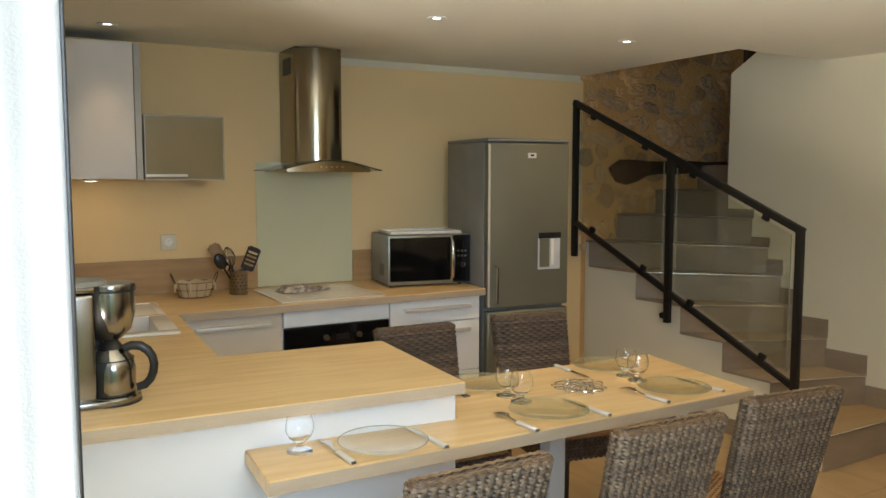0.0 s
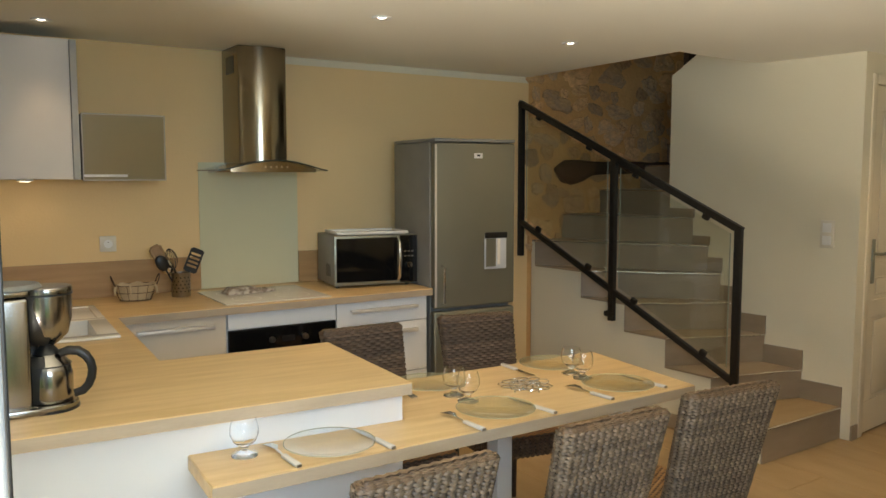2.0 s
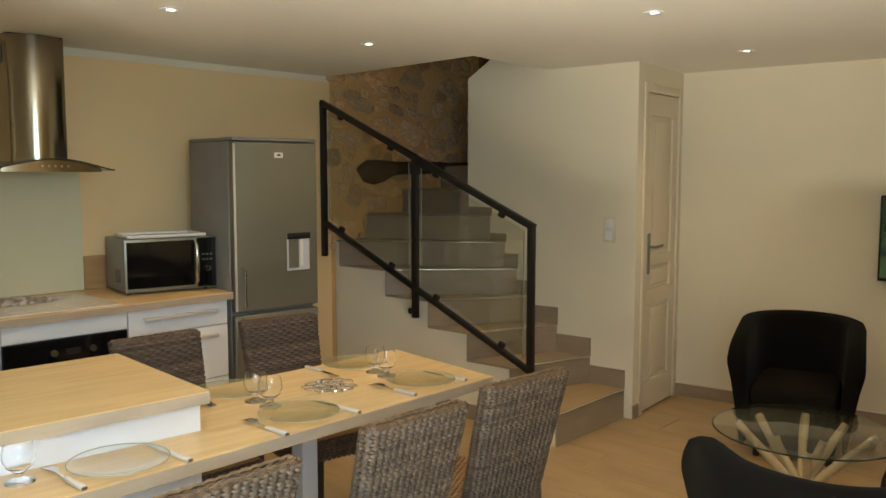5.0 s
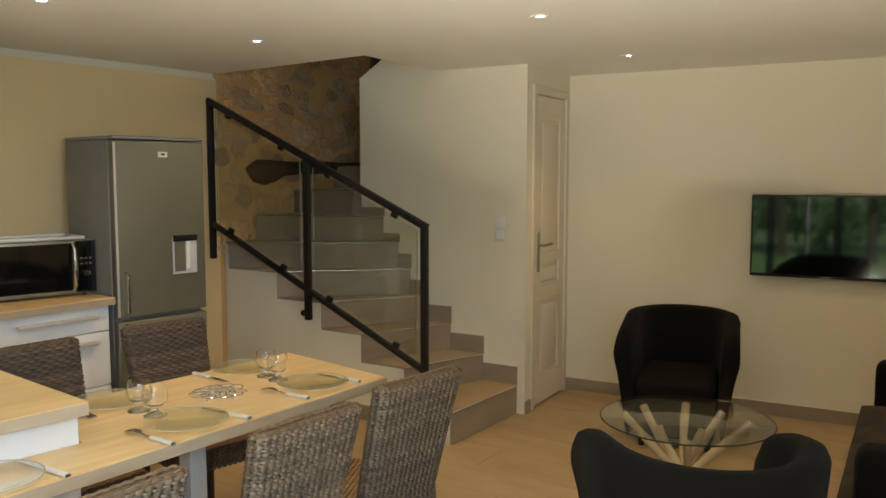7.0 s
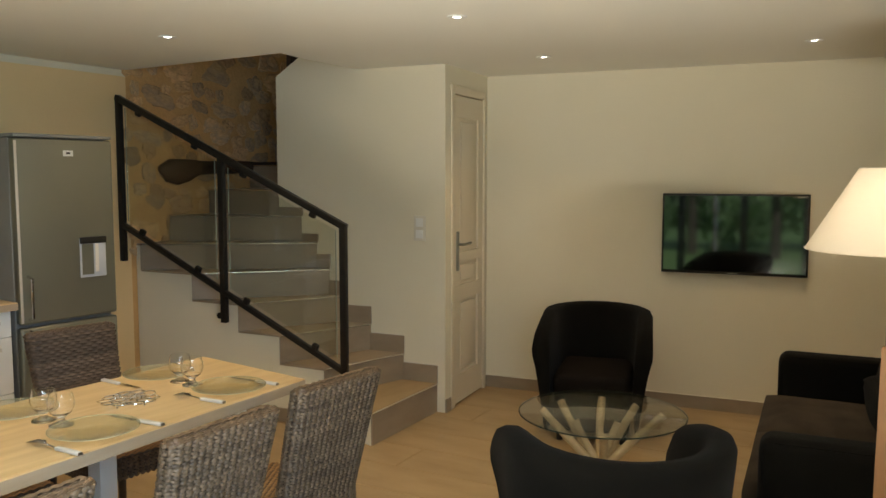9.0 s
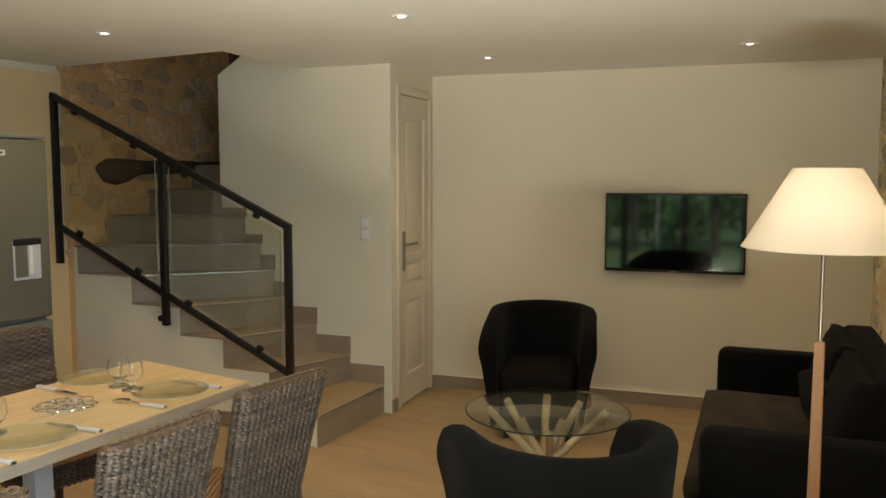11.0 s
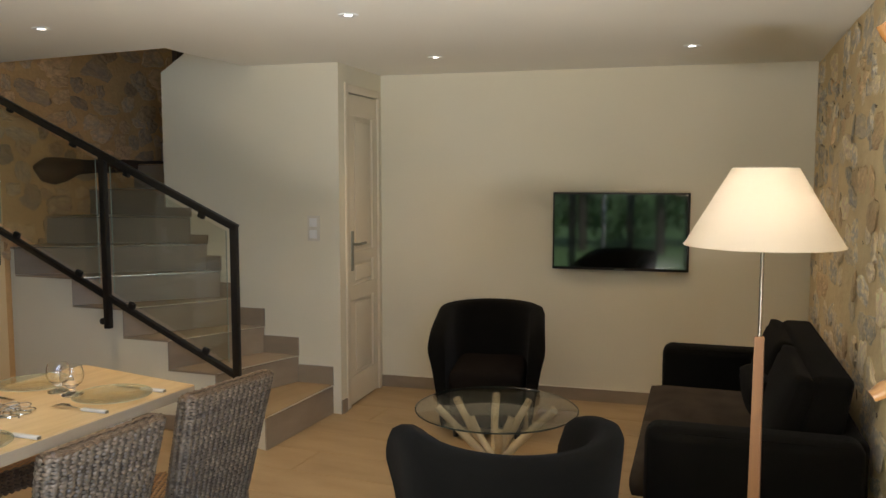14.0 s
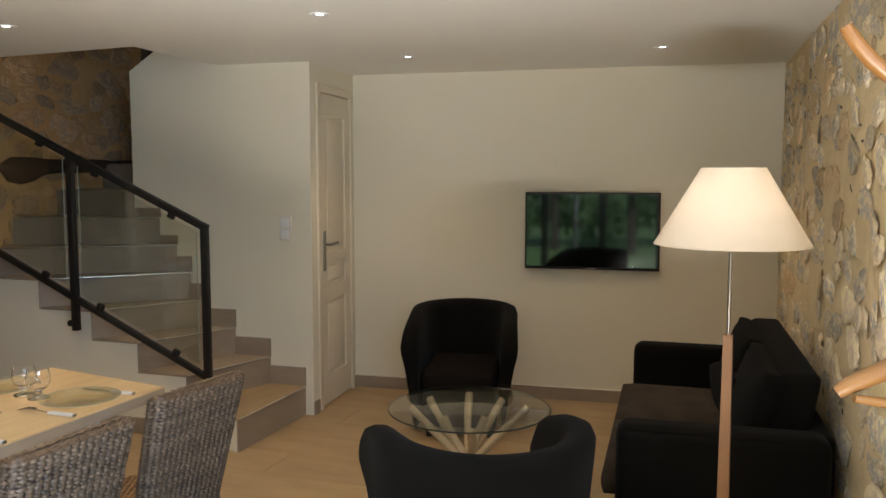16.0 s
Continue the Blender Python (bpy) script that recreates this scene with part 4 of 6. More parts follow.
part("dispenser_hood", boxed(0.325, -0.016, 1.165, 0.475, -0.002, 1.20, bevel=0.004), BLACK, disp, "black dispenser top", True)
part("dispenser_back", boxed(0.334, -0.0085, 1.0, 0.40, -0.0062, 1.163), FRIDGE, disp)
part("lever", boxed(0.408, -0.014, 1.01, 0.428, -0.008, 1.163, bevel=0.003), CERAMIC, disp)
bd = part("badge", boxed(0.255, -0.003, 1.625, 0.31, 0.0005, 1.655, bevel=0.001), WHITE, up, "small pale badge")
part("badge_mark", boxed(0.272, -0.0045, 1.636, 0.293, -0.003, 1.646), BLACK, bd)

# microwave with a tray on it
mw = thing("microwave", pose(1.722, 4.318, TOP, 0, 0, -6), "silver microwave oven with a black door and chrome handle", "microwave")
part("case", boxed(0, 0.02, 0.012, 0.50, 0.36, 0.295, bevel=0.008), FRIDGE_SIDE, mw, "", True)
part("front_frame", boxed(0.0, 0.0, 0.012, 0.50, 0.021, 0.295, bevel=0.005), FRIDGE, mw, "", True)
part("door_glass", boxed(0.012, -0.003, 0.032, 0.375, 0.001, 0.28, bevel=0.002), BLACK_GLASS, mw)
ctl = part("control_panel", boxed(0.39, -0.003, 0.018, 0.495, 0.001, 0.29, bevel=0.002), BLACK_GLASS, mw)
b = tube(bmesh.new(), [(0.378, 0.0, 0.035), (0.378, -0.03, 0.06), (0.378, -0.038, 0.15), (0.378, -0.03, 0.25), (0.378, 0.0, 0.278)], [0.009, 0.011, 0.013, 0.011, 0.009], 12)
part("handle", b, CHROME, mw, "", True)
part("dial", lathe(bmesh.new(), [(0, 0.018), (0.017, 0.018), (0.019, 0.0)], 24), CHROME, ctl, "", True, pose(0.443, -0.003, 0.12, 90, 0, 0))
for i in range(3):
    for j in range(2):
        part("button", boxed(0.415 + 0.022 * i, -0.005, 0.165 + 0.028 * j, 0.429 + 0.022 * i, -0.0025, 0.175 + 0.028 * j, bevel=0.001), CHROME, ctl)
for i in range(5):
    part("side_slot", boxed(-0.001, 0.08 + 0.02 * i, 0.06, 0.0005, 0.09 + 0.02 * i, 0.13), BLACK, mw)
for fx in (0.03, 0.45):
    for fy in (0.05, 0.32):
        part("foot", lathe(bmesh.new(), [(0.012, 0), (0.012, 0.013)], 12), BLACK, mw, "", False, pose(fx, fy, 0))
tray = thing("tray", pose(1.765, 4.352, TOP + 0.2965, 0, 0, -7), "flat pale plastic tray lying on the microwave", "tray")
b = boxed(0, 0, 0, 0.40, 0.26, 0.006, bevel=0.002)
part("base", b, CERAMIC, tray)
b = bmesh.new()
for x0, y0, x1, y1 in ((-0.012, -0.012, 0.412, 0.0), (-0.012, 0.26, 0.412, 0.272), (-0.012, 0, 0, 0.26), (0.40, 0, 0.412, 0.26)):
    box(b, x0, y0, 0.002, x1, y1, 0.018, bevel=0.003)
part("rim", b, CERAMIC, tray, "", True)

# utensil pot
pot = thing("utensil_pot", pose(0.916, 4.455, TOP + 0.001), "perforated steel pot full of cooking utensils", "utensil pot")
part("cup", lathe(bmesh.new(), [(0.0, 0.0), (0.046, 0.0), (0.048, 0.004), (0.048, 0.125), (0.0495, 0.127), (0.0465, 0.127), (0.0455, 0.006), (0.0, 0.005)], 32), STEEL, pot, "", True)
b = bmesh.new()
for j in range(5):
    for i in range(14):
        a = 2 * math.pi * (i + 0.5 * (j % 2)) / 14
        r = bmesh.ops.create_circle(b, cap_ends=True, radius=0.0038, segments=8, matrix=Matrix.Translation((0.0484 * math.cos(a), 0.0484 * math.sin(a), 0.03 + 0.018 * j)) @ Matrix.Rotation(a, 4, "Z") @ Matrix.Rotation(math.pi / 2, 4, "Y"))
part("holes", b, BLACK, pot, "", kind="stuff")
WOODEN = material("worn_spoon_wood", (0.36, 0.22, 0.11), 0.6, grain=0.15, grain_scale=60)


def utensil(name, foot, head, mat, kind):
    foot, head = Vector(foot), Vector(head)
    b = tube(bmesh.new(), [foot, head], 0.005, 8)
    d = (head - foot).normalized()
    side = Vector((0, -1, 0)).cross(d).normalized()
    m = Matrix((side, d.cross(side), d)).transposed().to_4x4()
    m.translation = head
    if kind == "paddle":
        r = bmesh.ops.create_cube(b, size=1, matrix=m @ Matrix.Translation((0, 0, 0.045)) @ Matrix.Diagonal((0.065, 0.006, 0.10, 1)))
        bmesh.ops.bevel(b, geom=list({e for v in r["verts"] for e in v.link_edges}), offset=0.012, segments=3, affect="EDGES")
    elif kind == "slotted":
        for x0, x1, z0, z1 in ((-0.036, -0.027, 0.0, 0.12), (0.027, 0.036, 0.0, 0.12), (-0.027, 0.027, -0.005, 0.022), (-0.027, 0.027, 0.034, 0.044), (-0.027, 0.027, 0.056, 0.066), (-0.027, 0.027, 0.078, 0.088), (-0.027, 0.027, 0.100, 0.126)):
            bmesh.ops.create_cube(b, size=1, matrix=m @ Matrix.Translation(((x0 + x1) / 2, 0, (z0 + z1) / 2)) @ Matrix.Diagonal((x1 - x0, 0.005, z1 - z0, 1)))
    elif kind == "spoon":
        bmesh.ops.create_uvsphere(b, u_segments=14, v_segments=8, radius=1, matrix=m @ Matrix.Translation((0, 0, 0.03)) @ Matrix.Diagonal((0.032, 0.012, 0.045, 1)))
    elif kind == "whisk":
        for k in range(5):
            a = math.pi * k / 5
            pts = [m @ Vector((0.03 * math.sin(t) * math.cos(a) * (0.6 + 0.4 * math.sin(t)), 0.03 * math.sin(t) * math.sin(a), 0.055 * (1 - math.cos(t)))) for t in [math.pi * q / 8 for q in range(9)]]
            pts2 = [m @ Vector((-0.03 * math.sin(t) * math.cos(a) * (0.6 + 0.4 * math.sin(t)), -0.03 * math.sin(t) * math.sin(a), 0.055 * (1 - math.cos(t)))) for t in [math.pi * q / 8 for q in range(9)]]
            tube(b, pts, 0.0016, 5)
            tube(b, pts2, 0.0016, 5)
    part(name, b, mat, pot, "", True)


utensil("wooden_spatula", (-0.01, 0.01, 0.02), (-0.088, 0.012, 0.185), WOODEN, "paddle")
utensil("ladle", (-0.01, -0.01, 0.02), (-0.082, -0.02, 0.155), BLACK, "spoon")
utensil("whisk", (0.0, 0.0, 0.02), (-0.035, -0.015, 0.15), BLACK_METAL, "whisk")
utensil("serving_spoon", (0.0, 0.01, 0.02), (-0.058, 0.0, 0.135), CHROME, "spoon")
utensil("slotted_turner", (0.0, 0.0, 0.02), (0.046, 0.0, 0.130), BLACK, "slotted")

# wire basket lined with cloth
bas = thing("bread_basket", pose(0.688, 4.44, TOP + 0.001) @ Matrix.Diagonal((0.84, 0.84, 0.92, 1)), "small wire basket with a beige cloth lining", "basket")
LINEN = material("beige_linen", (0.58, 0.45, 0.28), 0.9, second=(0.48, 0.37, 0.22), scale=12, grain=0.1, grain_scale=250, bump=0.3, bump_scale=60)
BROWN_WIRE = material("rusty_brown_wire", (0.11, 0.06, 0.03), 0.5, 0.5, grain=0.2)
b = bmesh.new()
prof = [(0.0, 0.006), (0.086, 0.006), (0.104, 0.045), (0.117, 0.084), (0.120, 0.089), (0.113, 0.088), (0.098, 0.05), (0.08, 0.014), (0.0, 0.012)]
lathe(b, prof, 36)
for v in b.verts:
    v.co.y *= 0.72
    v.co.z += 0.006 * math.sin(6 * math.atan2(v.co.y, v.co.x)) * (v.co.z > 0.07)
part("lining", b, LINEN, bas, "", True)
for r, z in ((0.092, 0.004), (0.108, 0.045), (0.121, 0.086)):
    part("wire_ring", tube(bmesh.new(), [(r * math.cos(a), r * 0.72 * math.sin(a), z) for a in [2 * math.pi * k / 36 for k in range(36)]], 0.0018, 6, True), BROWN_WIRE, bas, "", True)
for k in range(12):
    a = 2 * math.pi * k / 12
    part("wire_rib", tube(bmesh.new(), [(r * math.cos(a), r * 0.72 * math.sin(a), z) for r, z in ((0.092, 0.004), (0.109, 0.045), (0.122, 0.086))], 0.0015, 5), BROWN_WIRE, bas, "", True)
for sgn in (-1, 1):
    part("loop_handle", tube(bmesh.new(), [(sgn * 0.118, -0.035, 0.085), (sgn * 0.135, -0.03, 0.125), (sgn * 0.14, 0.0, 0.14), (sgn * 0.135, 0.03, 0.125), (sgn * 0.118, 0.035, 0.085)], 0.0035, 7), BROWN_WIRE, bas, "", True)

for a in (200, 250, 330):
    a = radians(a)
    b = bmesh.new()
    tube(b, [(0.118 * math.cos(a), 0.085 * math.sin(a), 0.088), (0.130 * math.cos(a), 0.094 * math.sin(a), 0.070), (0.132 * math.cos(a + 0.05), 0.095 * math.sin(a + 0.05), 0.035)], [0.007, 0.009, 0.004], 8)
    part("cloth_tie", b, LINEN, bas, "", True)

# socket
so = thing("wall_socket", pose(0.590, wall_y(0.590) - 0.001, 1.172, 0, 0, 3.8), "white square wall socket", "socket")
part("plate", boxed(-0.041, -0.010, -0.041, 0.041, 0, 0.041, bevel=0.004), WHITE_PLASTIC, so, "", True)
part("well", lathe(bmesh.new(), [(0, 0.0), (0.020, 0.0), (0.0205, 0.002), (0.022, 0.002)], 24), WHITE, so, "", True, pose(0, -0.0101, 0, 90, 0, 0))
part("pin", lathe(bmesh.new(), [(0, 0.006), (0.0025, 0.005), (0.003, 0)], 10), STEEL, so, "", True, pose(0, -0.0105, 0.008, 90, 0, 0))

# coffee maker with a thermos jug
JUG_STEEL = material("mirror_brushed_steel", (0.34, 0.325, 0.30), 0.22, 1.0, second=(0.28, 0.268, 0.245), scale=3, stretch=(40, 40, 1), grain=0.05, grain_scale=20)
cm = thing("coffee_maker", pose(0.160, 2.525, TOP + 0.001, 0, 0, 4) @ Matrix.Diagonal((0.89, 0.92, 0.955, 1)), "brushed steel filter coffee maker with a thermos jug", "coffee maker")
part("tower", boxed(-0.24, -0.066, 0.004, -0.050, 0.10, 0.330, bevel=0.014, segments=4), JUG_STEEL, cm, "flat brushed steel housing", True)
part("spine", boxed(-0.0615, 0.02, 0.02, -0.02, 0.09, 0.326, bevel=0.008), BLACK, cm, "black spine behind the jug", True)
for x0, prof in ((-0.010, [(0, 0.328), (0.0765, 0.328), (0.0765, 0.26), (0.066, 0.212), (0.038, 0.186), (0, 0.186)]), (-0.010, [(0, 0.026), (0.071, 0.026), (0.073, 0.10), (0.067, 0.130), (0.046, 0.156), (0, 0.156)])):
    part("recess", lathe(bmesh.new(), prof, 36), BLACK, cm, "", True, pose(x0, 0.006, 0))
b = lathe(bmesh.new(), [(0, 0.0), (0.082, 0.0), (0.085, 0.006), (0.085, 0.018), (0.08, 0.022), (0, 0.022)], 36)
box(b, -0.20, -0.085, 0.0, 0.0, 0.085, 0.02, bevel=0.006)
part("base_plate", b, JUG_STEEL, cm, "", True)
part("foot_ring", lathe(bmesh.new(), [(0.0, -0.001), (0.087, -0.001), (0.087, 0.006), (0.0, 0.006)], 36), BLACK, cm, "", True)
part("filter_holder", lathe(bmesh.new(), [(0, 0.33), (0.075, 0.33), (0.076, 0.30), (0.074, 0.26), (0.062, 0.215), (0.035, 0.19), (0.018, 0.18), (0, 0.18)], 36), JUG_STEEL, cm, "", True)
part("filter_rim", lathe(bmesh.new(), [(0, 0.334), (0.0775, 0.334), (0.0785, 0.345), (0.076, 0.351), (0, 0.353)], 36), JUG_STEEL, cm, "", True)
part("lid", lathe(bmesh.new(), [(0, 0.014), (0.085, 0.012), (0.092, 0.004), (0.092, 0.0), (0, 0.0)], 40), FRIDGE_SIDE, cm, "", True, pose(-0.125, 0.0, 0.350) @ Matrix.Diagonal((1.30, 1.0, 1.1, 1)))
part("top_rim", boxed(-0.24, -0.066, 0.3305, -0.050, 0.10, 0.350, bevel=0.006, segments=2), JUG_STEEL, cm, "", True)
part("filter_edge", lathe(bmesh.new(), [(0.0745, 0.327), (0.0785, 0.328), (0.0785, 0.334), (0.0745, 0.334)], 36), BLACK, cm, "", True)
jug = part("jug", lathe(bmesh.new(), [(0, 0.024), (0.066, 0.024), (0.070, 0.032), (0.071, 0.10), (0.064, 0.128), (0.045, 0.152), (0.040, 0.158), (0, 0.158)], 36), JUG_STEEL, cm, "rounded steel thermos jug", True)
part("jug_lid", lathe(bmesh.new(), [(0, 0.182), (0.02, 0.182), (0.028, 0.172), (0.038, 0.158), (0, 0.158)], 28), BLACK, jug, "", True)
part("jug_seam", lathe(bmesh.new(), [(0.0665, 0.1255), (0.068, 0.127), (0.0665, 0.129)], 36), BLACK, jug, "", True)
part("jug_handle", tube(bmesh.new(), [(0.030, -0.035, 0.160), (0.055, -0.042, 0.168), (0.08, -0.048, 0.165), (0.10, -0.052, 0.151), (0.113, -0.054, 0.131), (0.118, -0.054, 0.108), (0.115, -0.053, 0.085), (0.106, -0.051, 0.064), (0.09, -0.048, 0.048), (0.066, -0.043, 0.042)], [0.012, 0.0135, 0.014, 0.014, 0.0135, 0.0135, 0.0135, 0.013, 0.013, 0.012], 12), BLACK, jug, "thick black jug handle", True)

# ---- dining table ----
TT = 0.760
table = thing("dining_table", pose(0, 0, 0), "light oak laminate dining table fixed to the peninsula", "table")
plan = [(0.487, 2.072), (2.282, 2.194), (2.322, 2.815), (1.16, 2.78), (1.158, 2.3425), (0.487, 2.3425)]
b = prism(bmesh.new(), plan, TT - 0.040, TT)
bmesh.ops.bevel(b, geom=[e for e in b.edges if abs(e.verts[0].co.z - TT) < 1e-4 and abs(e.verts[1].co.z - TT) < 1e-4], offset=0.003, segments=2, affect="EDGES")
part("tabletop", b, OAK, table)
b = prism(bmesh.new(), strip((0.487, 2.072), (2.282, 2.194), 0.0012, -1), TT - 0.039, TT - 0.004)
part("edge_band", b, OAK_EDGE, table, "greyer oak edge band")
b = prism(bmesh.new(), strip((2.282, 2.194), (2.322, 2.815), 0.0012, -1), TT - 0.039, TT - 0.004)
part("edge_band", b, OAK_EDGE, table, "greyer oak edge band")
part("leg", boxed(1.615, 2.50, 0.0, 1.68, 2.57, TT - 0.041, bevel=0.003), WHITE, table, "white square leg")
part("leg", boxed(2.20, 2.50, 0.0, 2.265, 2.57, TT - 0.041, bevel=0.003), WHITE, table, "white square leg")

# ---- woven chairs ----


def weave(bm, loop, z0, z1, pitch, stake, amp=0.0035, lean=None, taper=None, plain=False):
    """Rows of twined strands round a closed plan loop: they bulge over each upright stake and sink between two. loop: function of the way s (0..1) -> (x, y, outward x, outward y), and its length."""
    path, length = loop
    stakes = max(4, round(length / stake))
    per = 8
    count = stakes * per
    rows = max(1, round((z1 - z0) / pitch))
    pitch = (z1 - z0) / rows
    for r in range(rows):
        zc = z0 + (r + 0.5) * pitch
        rings = []
        full = 0.51 + 0.08 * noise.noise(Vector((r * 5.3, z0 * 7, 2)))
        shift = lean(zc) if lean else 0
        wide = taper(zc) if taper else 1
        for i in range(count):
            s = i / count
            x, y, nx, ny = path(s)
            over = math.cos(2 * math.pi * i / per + 0.9 * noise.noise(Vector((r * 3.7, s * 14, 4))) + 0.9 * (r % 2))
            over = 1 - 2 * ((1 - over) / 2) ** 2.6
            if plain:
                over = math.cos(math.pi * (i / per + r) + 0.5 * noise.noise(Vector((r * 3.7, s * 9, 4))))
            wave = over * amp * (1 + 0.6 * noise.noise(Vector((s * 40, r * 1.9, 7))))
            thick = full * (0.96 if plain else 0.80 + 0.20 * over)
            sag = 0.0012 * noise.noise(Vector((s * 26, r * 0.9, 1))) + (0 if plain else 0.10 * pitch * math.sin(2 * math.pi * i / per))
            row = []
            for o, dz in ((-0.0050, -0.50), (0.0006, -0.95), (0.0030, 0.0), (0.0006, 0.95), (-0.0050, 0.50)):
                k = wave + o
                row.append(bm.verts.new(((x + nx * k) * wide, y + ny * k + shift, zc + dz * pitch * thick + sag)))
            rings.append(row)
        for i in range(count):
            a, c = rings[i], rings[(i + 1) % count]
            for k in range(4):
                bm.faces.new((a[k], c[k], c[k + 1], a[k + 1]))


def rounded(w, d, r):
    """A rounded rectangle, w by d, centred, as a loop."""
    straight = [(w - 2 * r), (d - 2 * r)]
    arc = math.pi * r / 2
    length = 2 * sum(straight) + 4 * arc
    def path(s):
        q = s * length
        legs = [("x", -1, straight[0]), ("c", 0, arc), ("y", 1, straight[1]), ("c", 1, arc), ("x", 1, straight[0]), ("c", 2, arc), ("y", -1, straight[1]), ("c", 3, arc)]
        for kind, v, l in legs:
            if q <= l or (kind == "c" and v == 3):
                break
            q -= l
        if kind == "x":
            return (-straight[0] / 2 + q, -d / 2, 0, -1) if v < 0 else (straight[0] / 2 - q, d / 2, 0, 1)
        if kind == "y":
            return (w / 2, -straight[1] / 2 + q, 1, 0) if v > 0 else (-w / 2, straight[1] / 2 - q, -1, 0)
        a = -math.pi / 2 + v * math.pi / 2 + q / r
        cx0 = (straight[0] / 2) * (1 if v in (0, 1) else -1)
        cy0 = (straight[1] / 2) * (1 if v in (1, 2) else -1)
        return (cx0 + r * math.cos(a), cy0 + r * math.sin(a), math.cos(a), math.sin(a))
    return path, length


CW, CD, CH = 0.384, 0.44, 0.872      # width, depth, height of a chair
BACK = 0.060                         # thickness of the back


def chair(name, mat, label):
    """Origin on the floor under the middle of the seat; the back is on -y and leans back."""
    ch = thing(name, pose(0, 0, 0), label, "chair", "woven chairs round the table")
    def lean(z):
        return -max(0.0, z - 0.45) * 0.26
    def taper(z):
        return 0.90 + 0.10 * min(1.0, max(0.0, (z - 0.42) / 0.45))
    b = bmesh.new()
    path, length = rounded(CW, BACK, 0.026)
    weave(b, (lambda s: (path(s)[0], path(s)[1] - CD / 2 + 0.03, path(s)[2], path(s)[3]), length), 0.34, CH - 0.006, 0.0115 if mat is RATTAN_DARK else 0.0108, 0.0235 if mat is RATTAN_DARK else 0.0245, 0.0028 if mat is RATTAN_DARK else 0.0024, lean, taper, mat is RATTAN_DARK)
    part("woven_back", b, mat, ch, "", 60, kind="stuff")
    # rounded top edge of strands that close in over the frame
    b = bmesh.new()
    for inset, rise in ((0.003, -0.009), (0.012, -0.004), (0.026, -0.001), (0.042, 0.0)):
        p3, l3 = rounded(CW - inset, BACK - inset, max(0.026 - inset / 2, 0.004))
        weave(b, (lambda s, p3=p3: (p3(s)[0], p3(s)[1] - CD / 2 + 0.03, p3(s)[2], p3(s)[3]), l3), CH + rise - 0.0045, CH + rise + 0.0046, 0.009, 0.0300, 0.0007, lean)
    part("wrapped_edge", b, EDGE_RATTAN if mat is RATTAN else mat, ch, "browner wrapped top edge", 60, kind="stuff")
    # inner frame filling the weave
    b = bmesh.new()
    rings = []
    for z in (0.345, 0.45, CH - 0.014):
        rings.append([b.verts.new((sx0 * (CW / 2 - 0.010) * taper(z), sy0 * 0.0205 - CD / 2 + 0.03 + lean(z), z)) for sx0, sy0 in ((-1, -1), (1, -1), (1, 1), (-1, 1))])
    for p0, p1 in zip(rings, rings[1:]):
        for q in range(4):
            b.faces.new((p0[q], p0[(q + 1) % 4], p1[(q + 1) % 4], p1[q]))
    b.faces.new(rings[0][::-1])
    b.faces.new(rings[-1])
    part("back_frame", b, CANE_CORE, ch)
    # seat
    b = bmesh.new()
    p2, l2 = rounded(CW * 0.92, CD, 0.03)
    weave(b, (p2, l2), 0.345, 0.43, 0.0135, 0.024, 0.0036)
    part("woven_apron", b, mat, ch, "", 60, kind="stuff")
    part("seat_frame", boxed(-CW * 0.46 + 0.008, -CD / 2 + 0.008, 0.35, CW * 0.46 - 0.008, CD / 2 - 0.008, 0.428), CHAIR_LEG, ch)
    b = bmesh.new()
    for j in range(34):
        y = -CD / 2 + 0.065 + j * (CD - 0.075) / 34
        prev = None
        for i in range(61):
            x = -CW * 0.46 + 0.004 + i * (CW * 0.92 - 0.008) / 60
            z = 0.434 + 0.0028 * math.cos(math.pi * (i / 3 + j))
            cur = [b.verts.new((x, y + o, z + dz)) for o, dz in ((-0.0052, -0.002), (0, 0.002), (0.0052, -0.002))]
            if prev:
                b.faces.new((prev[0], cur[0], cur[1], prev[1]))
                b.faces.new((prev[1], cur[1], cur[2], prev[2]))
            prev = cur
    part("woven_seat", b, SEAGRASS, ch, "orange woven seagrass seat", kind="stuff")
    for x in (-CW * 0.46 + 0.025, CW * 0.46 - 0.025):
        for y in (-CD / 2 + 0.028, CD / 2 - 0.025):
            part("leg", tube(bmesh.new(), [(x, y, 0.0), (x, y, 0.35)], [0.015, 0.019], 10), CHAIR_LEG, ch, "", True)
    return ch


def seat_at(x, y, turn_deg):
    """Pose of a chair whose back's middle stands at x, y."""
    return pose(x, y, 0, 0, 0, turn_deg) @ pose(0, CD / 2 - 0.03, 0)


chair_a = chair("woven_chair", RATTAN, "grey-brown woven rattan chair with a high back at the table")
chair_a.matrix_basis = seat_at(0.866, 1.770, 5)
copy_thing(chair_a, seat_at(1.49, 1.848, 2))
copy_thing(chair_a, seat_at(2.03, 1.912, -2))
chair_b = chair("woven_chair", RATTAN_DARK, "dark brown woven rattan chair standing on the kitchen side")
chair_b.matrix_basis = seat_at(1.44, 3.196, 182)
copy_thing(chair_b, seat_at(2.025, 3.224, 174))

# ---- table setting ----
PLATE_PROF = [(0.0, 0.002), (0.075, 0.002), (0.082, 0.004), (0.110, 0.013), (0.128, 0.0165), (0.130, 0.018), (0.128, 0.0195), (0.108, 0.0165), (0.082, 0.0085), (0.075, 0.0065), (0.0, 0.0065)]
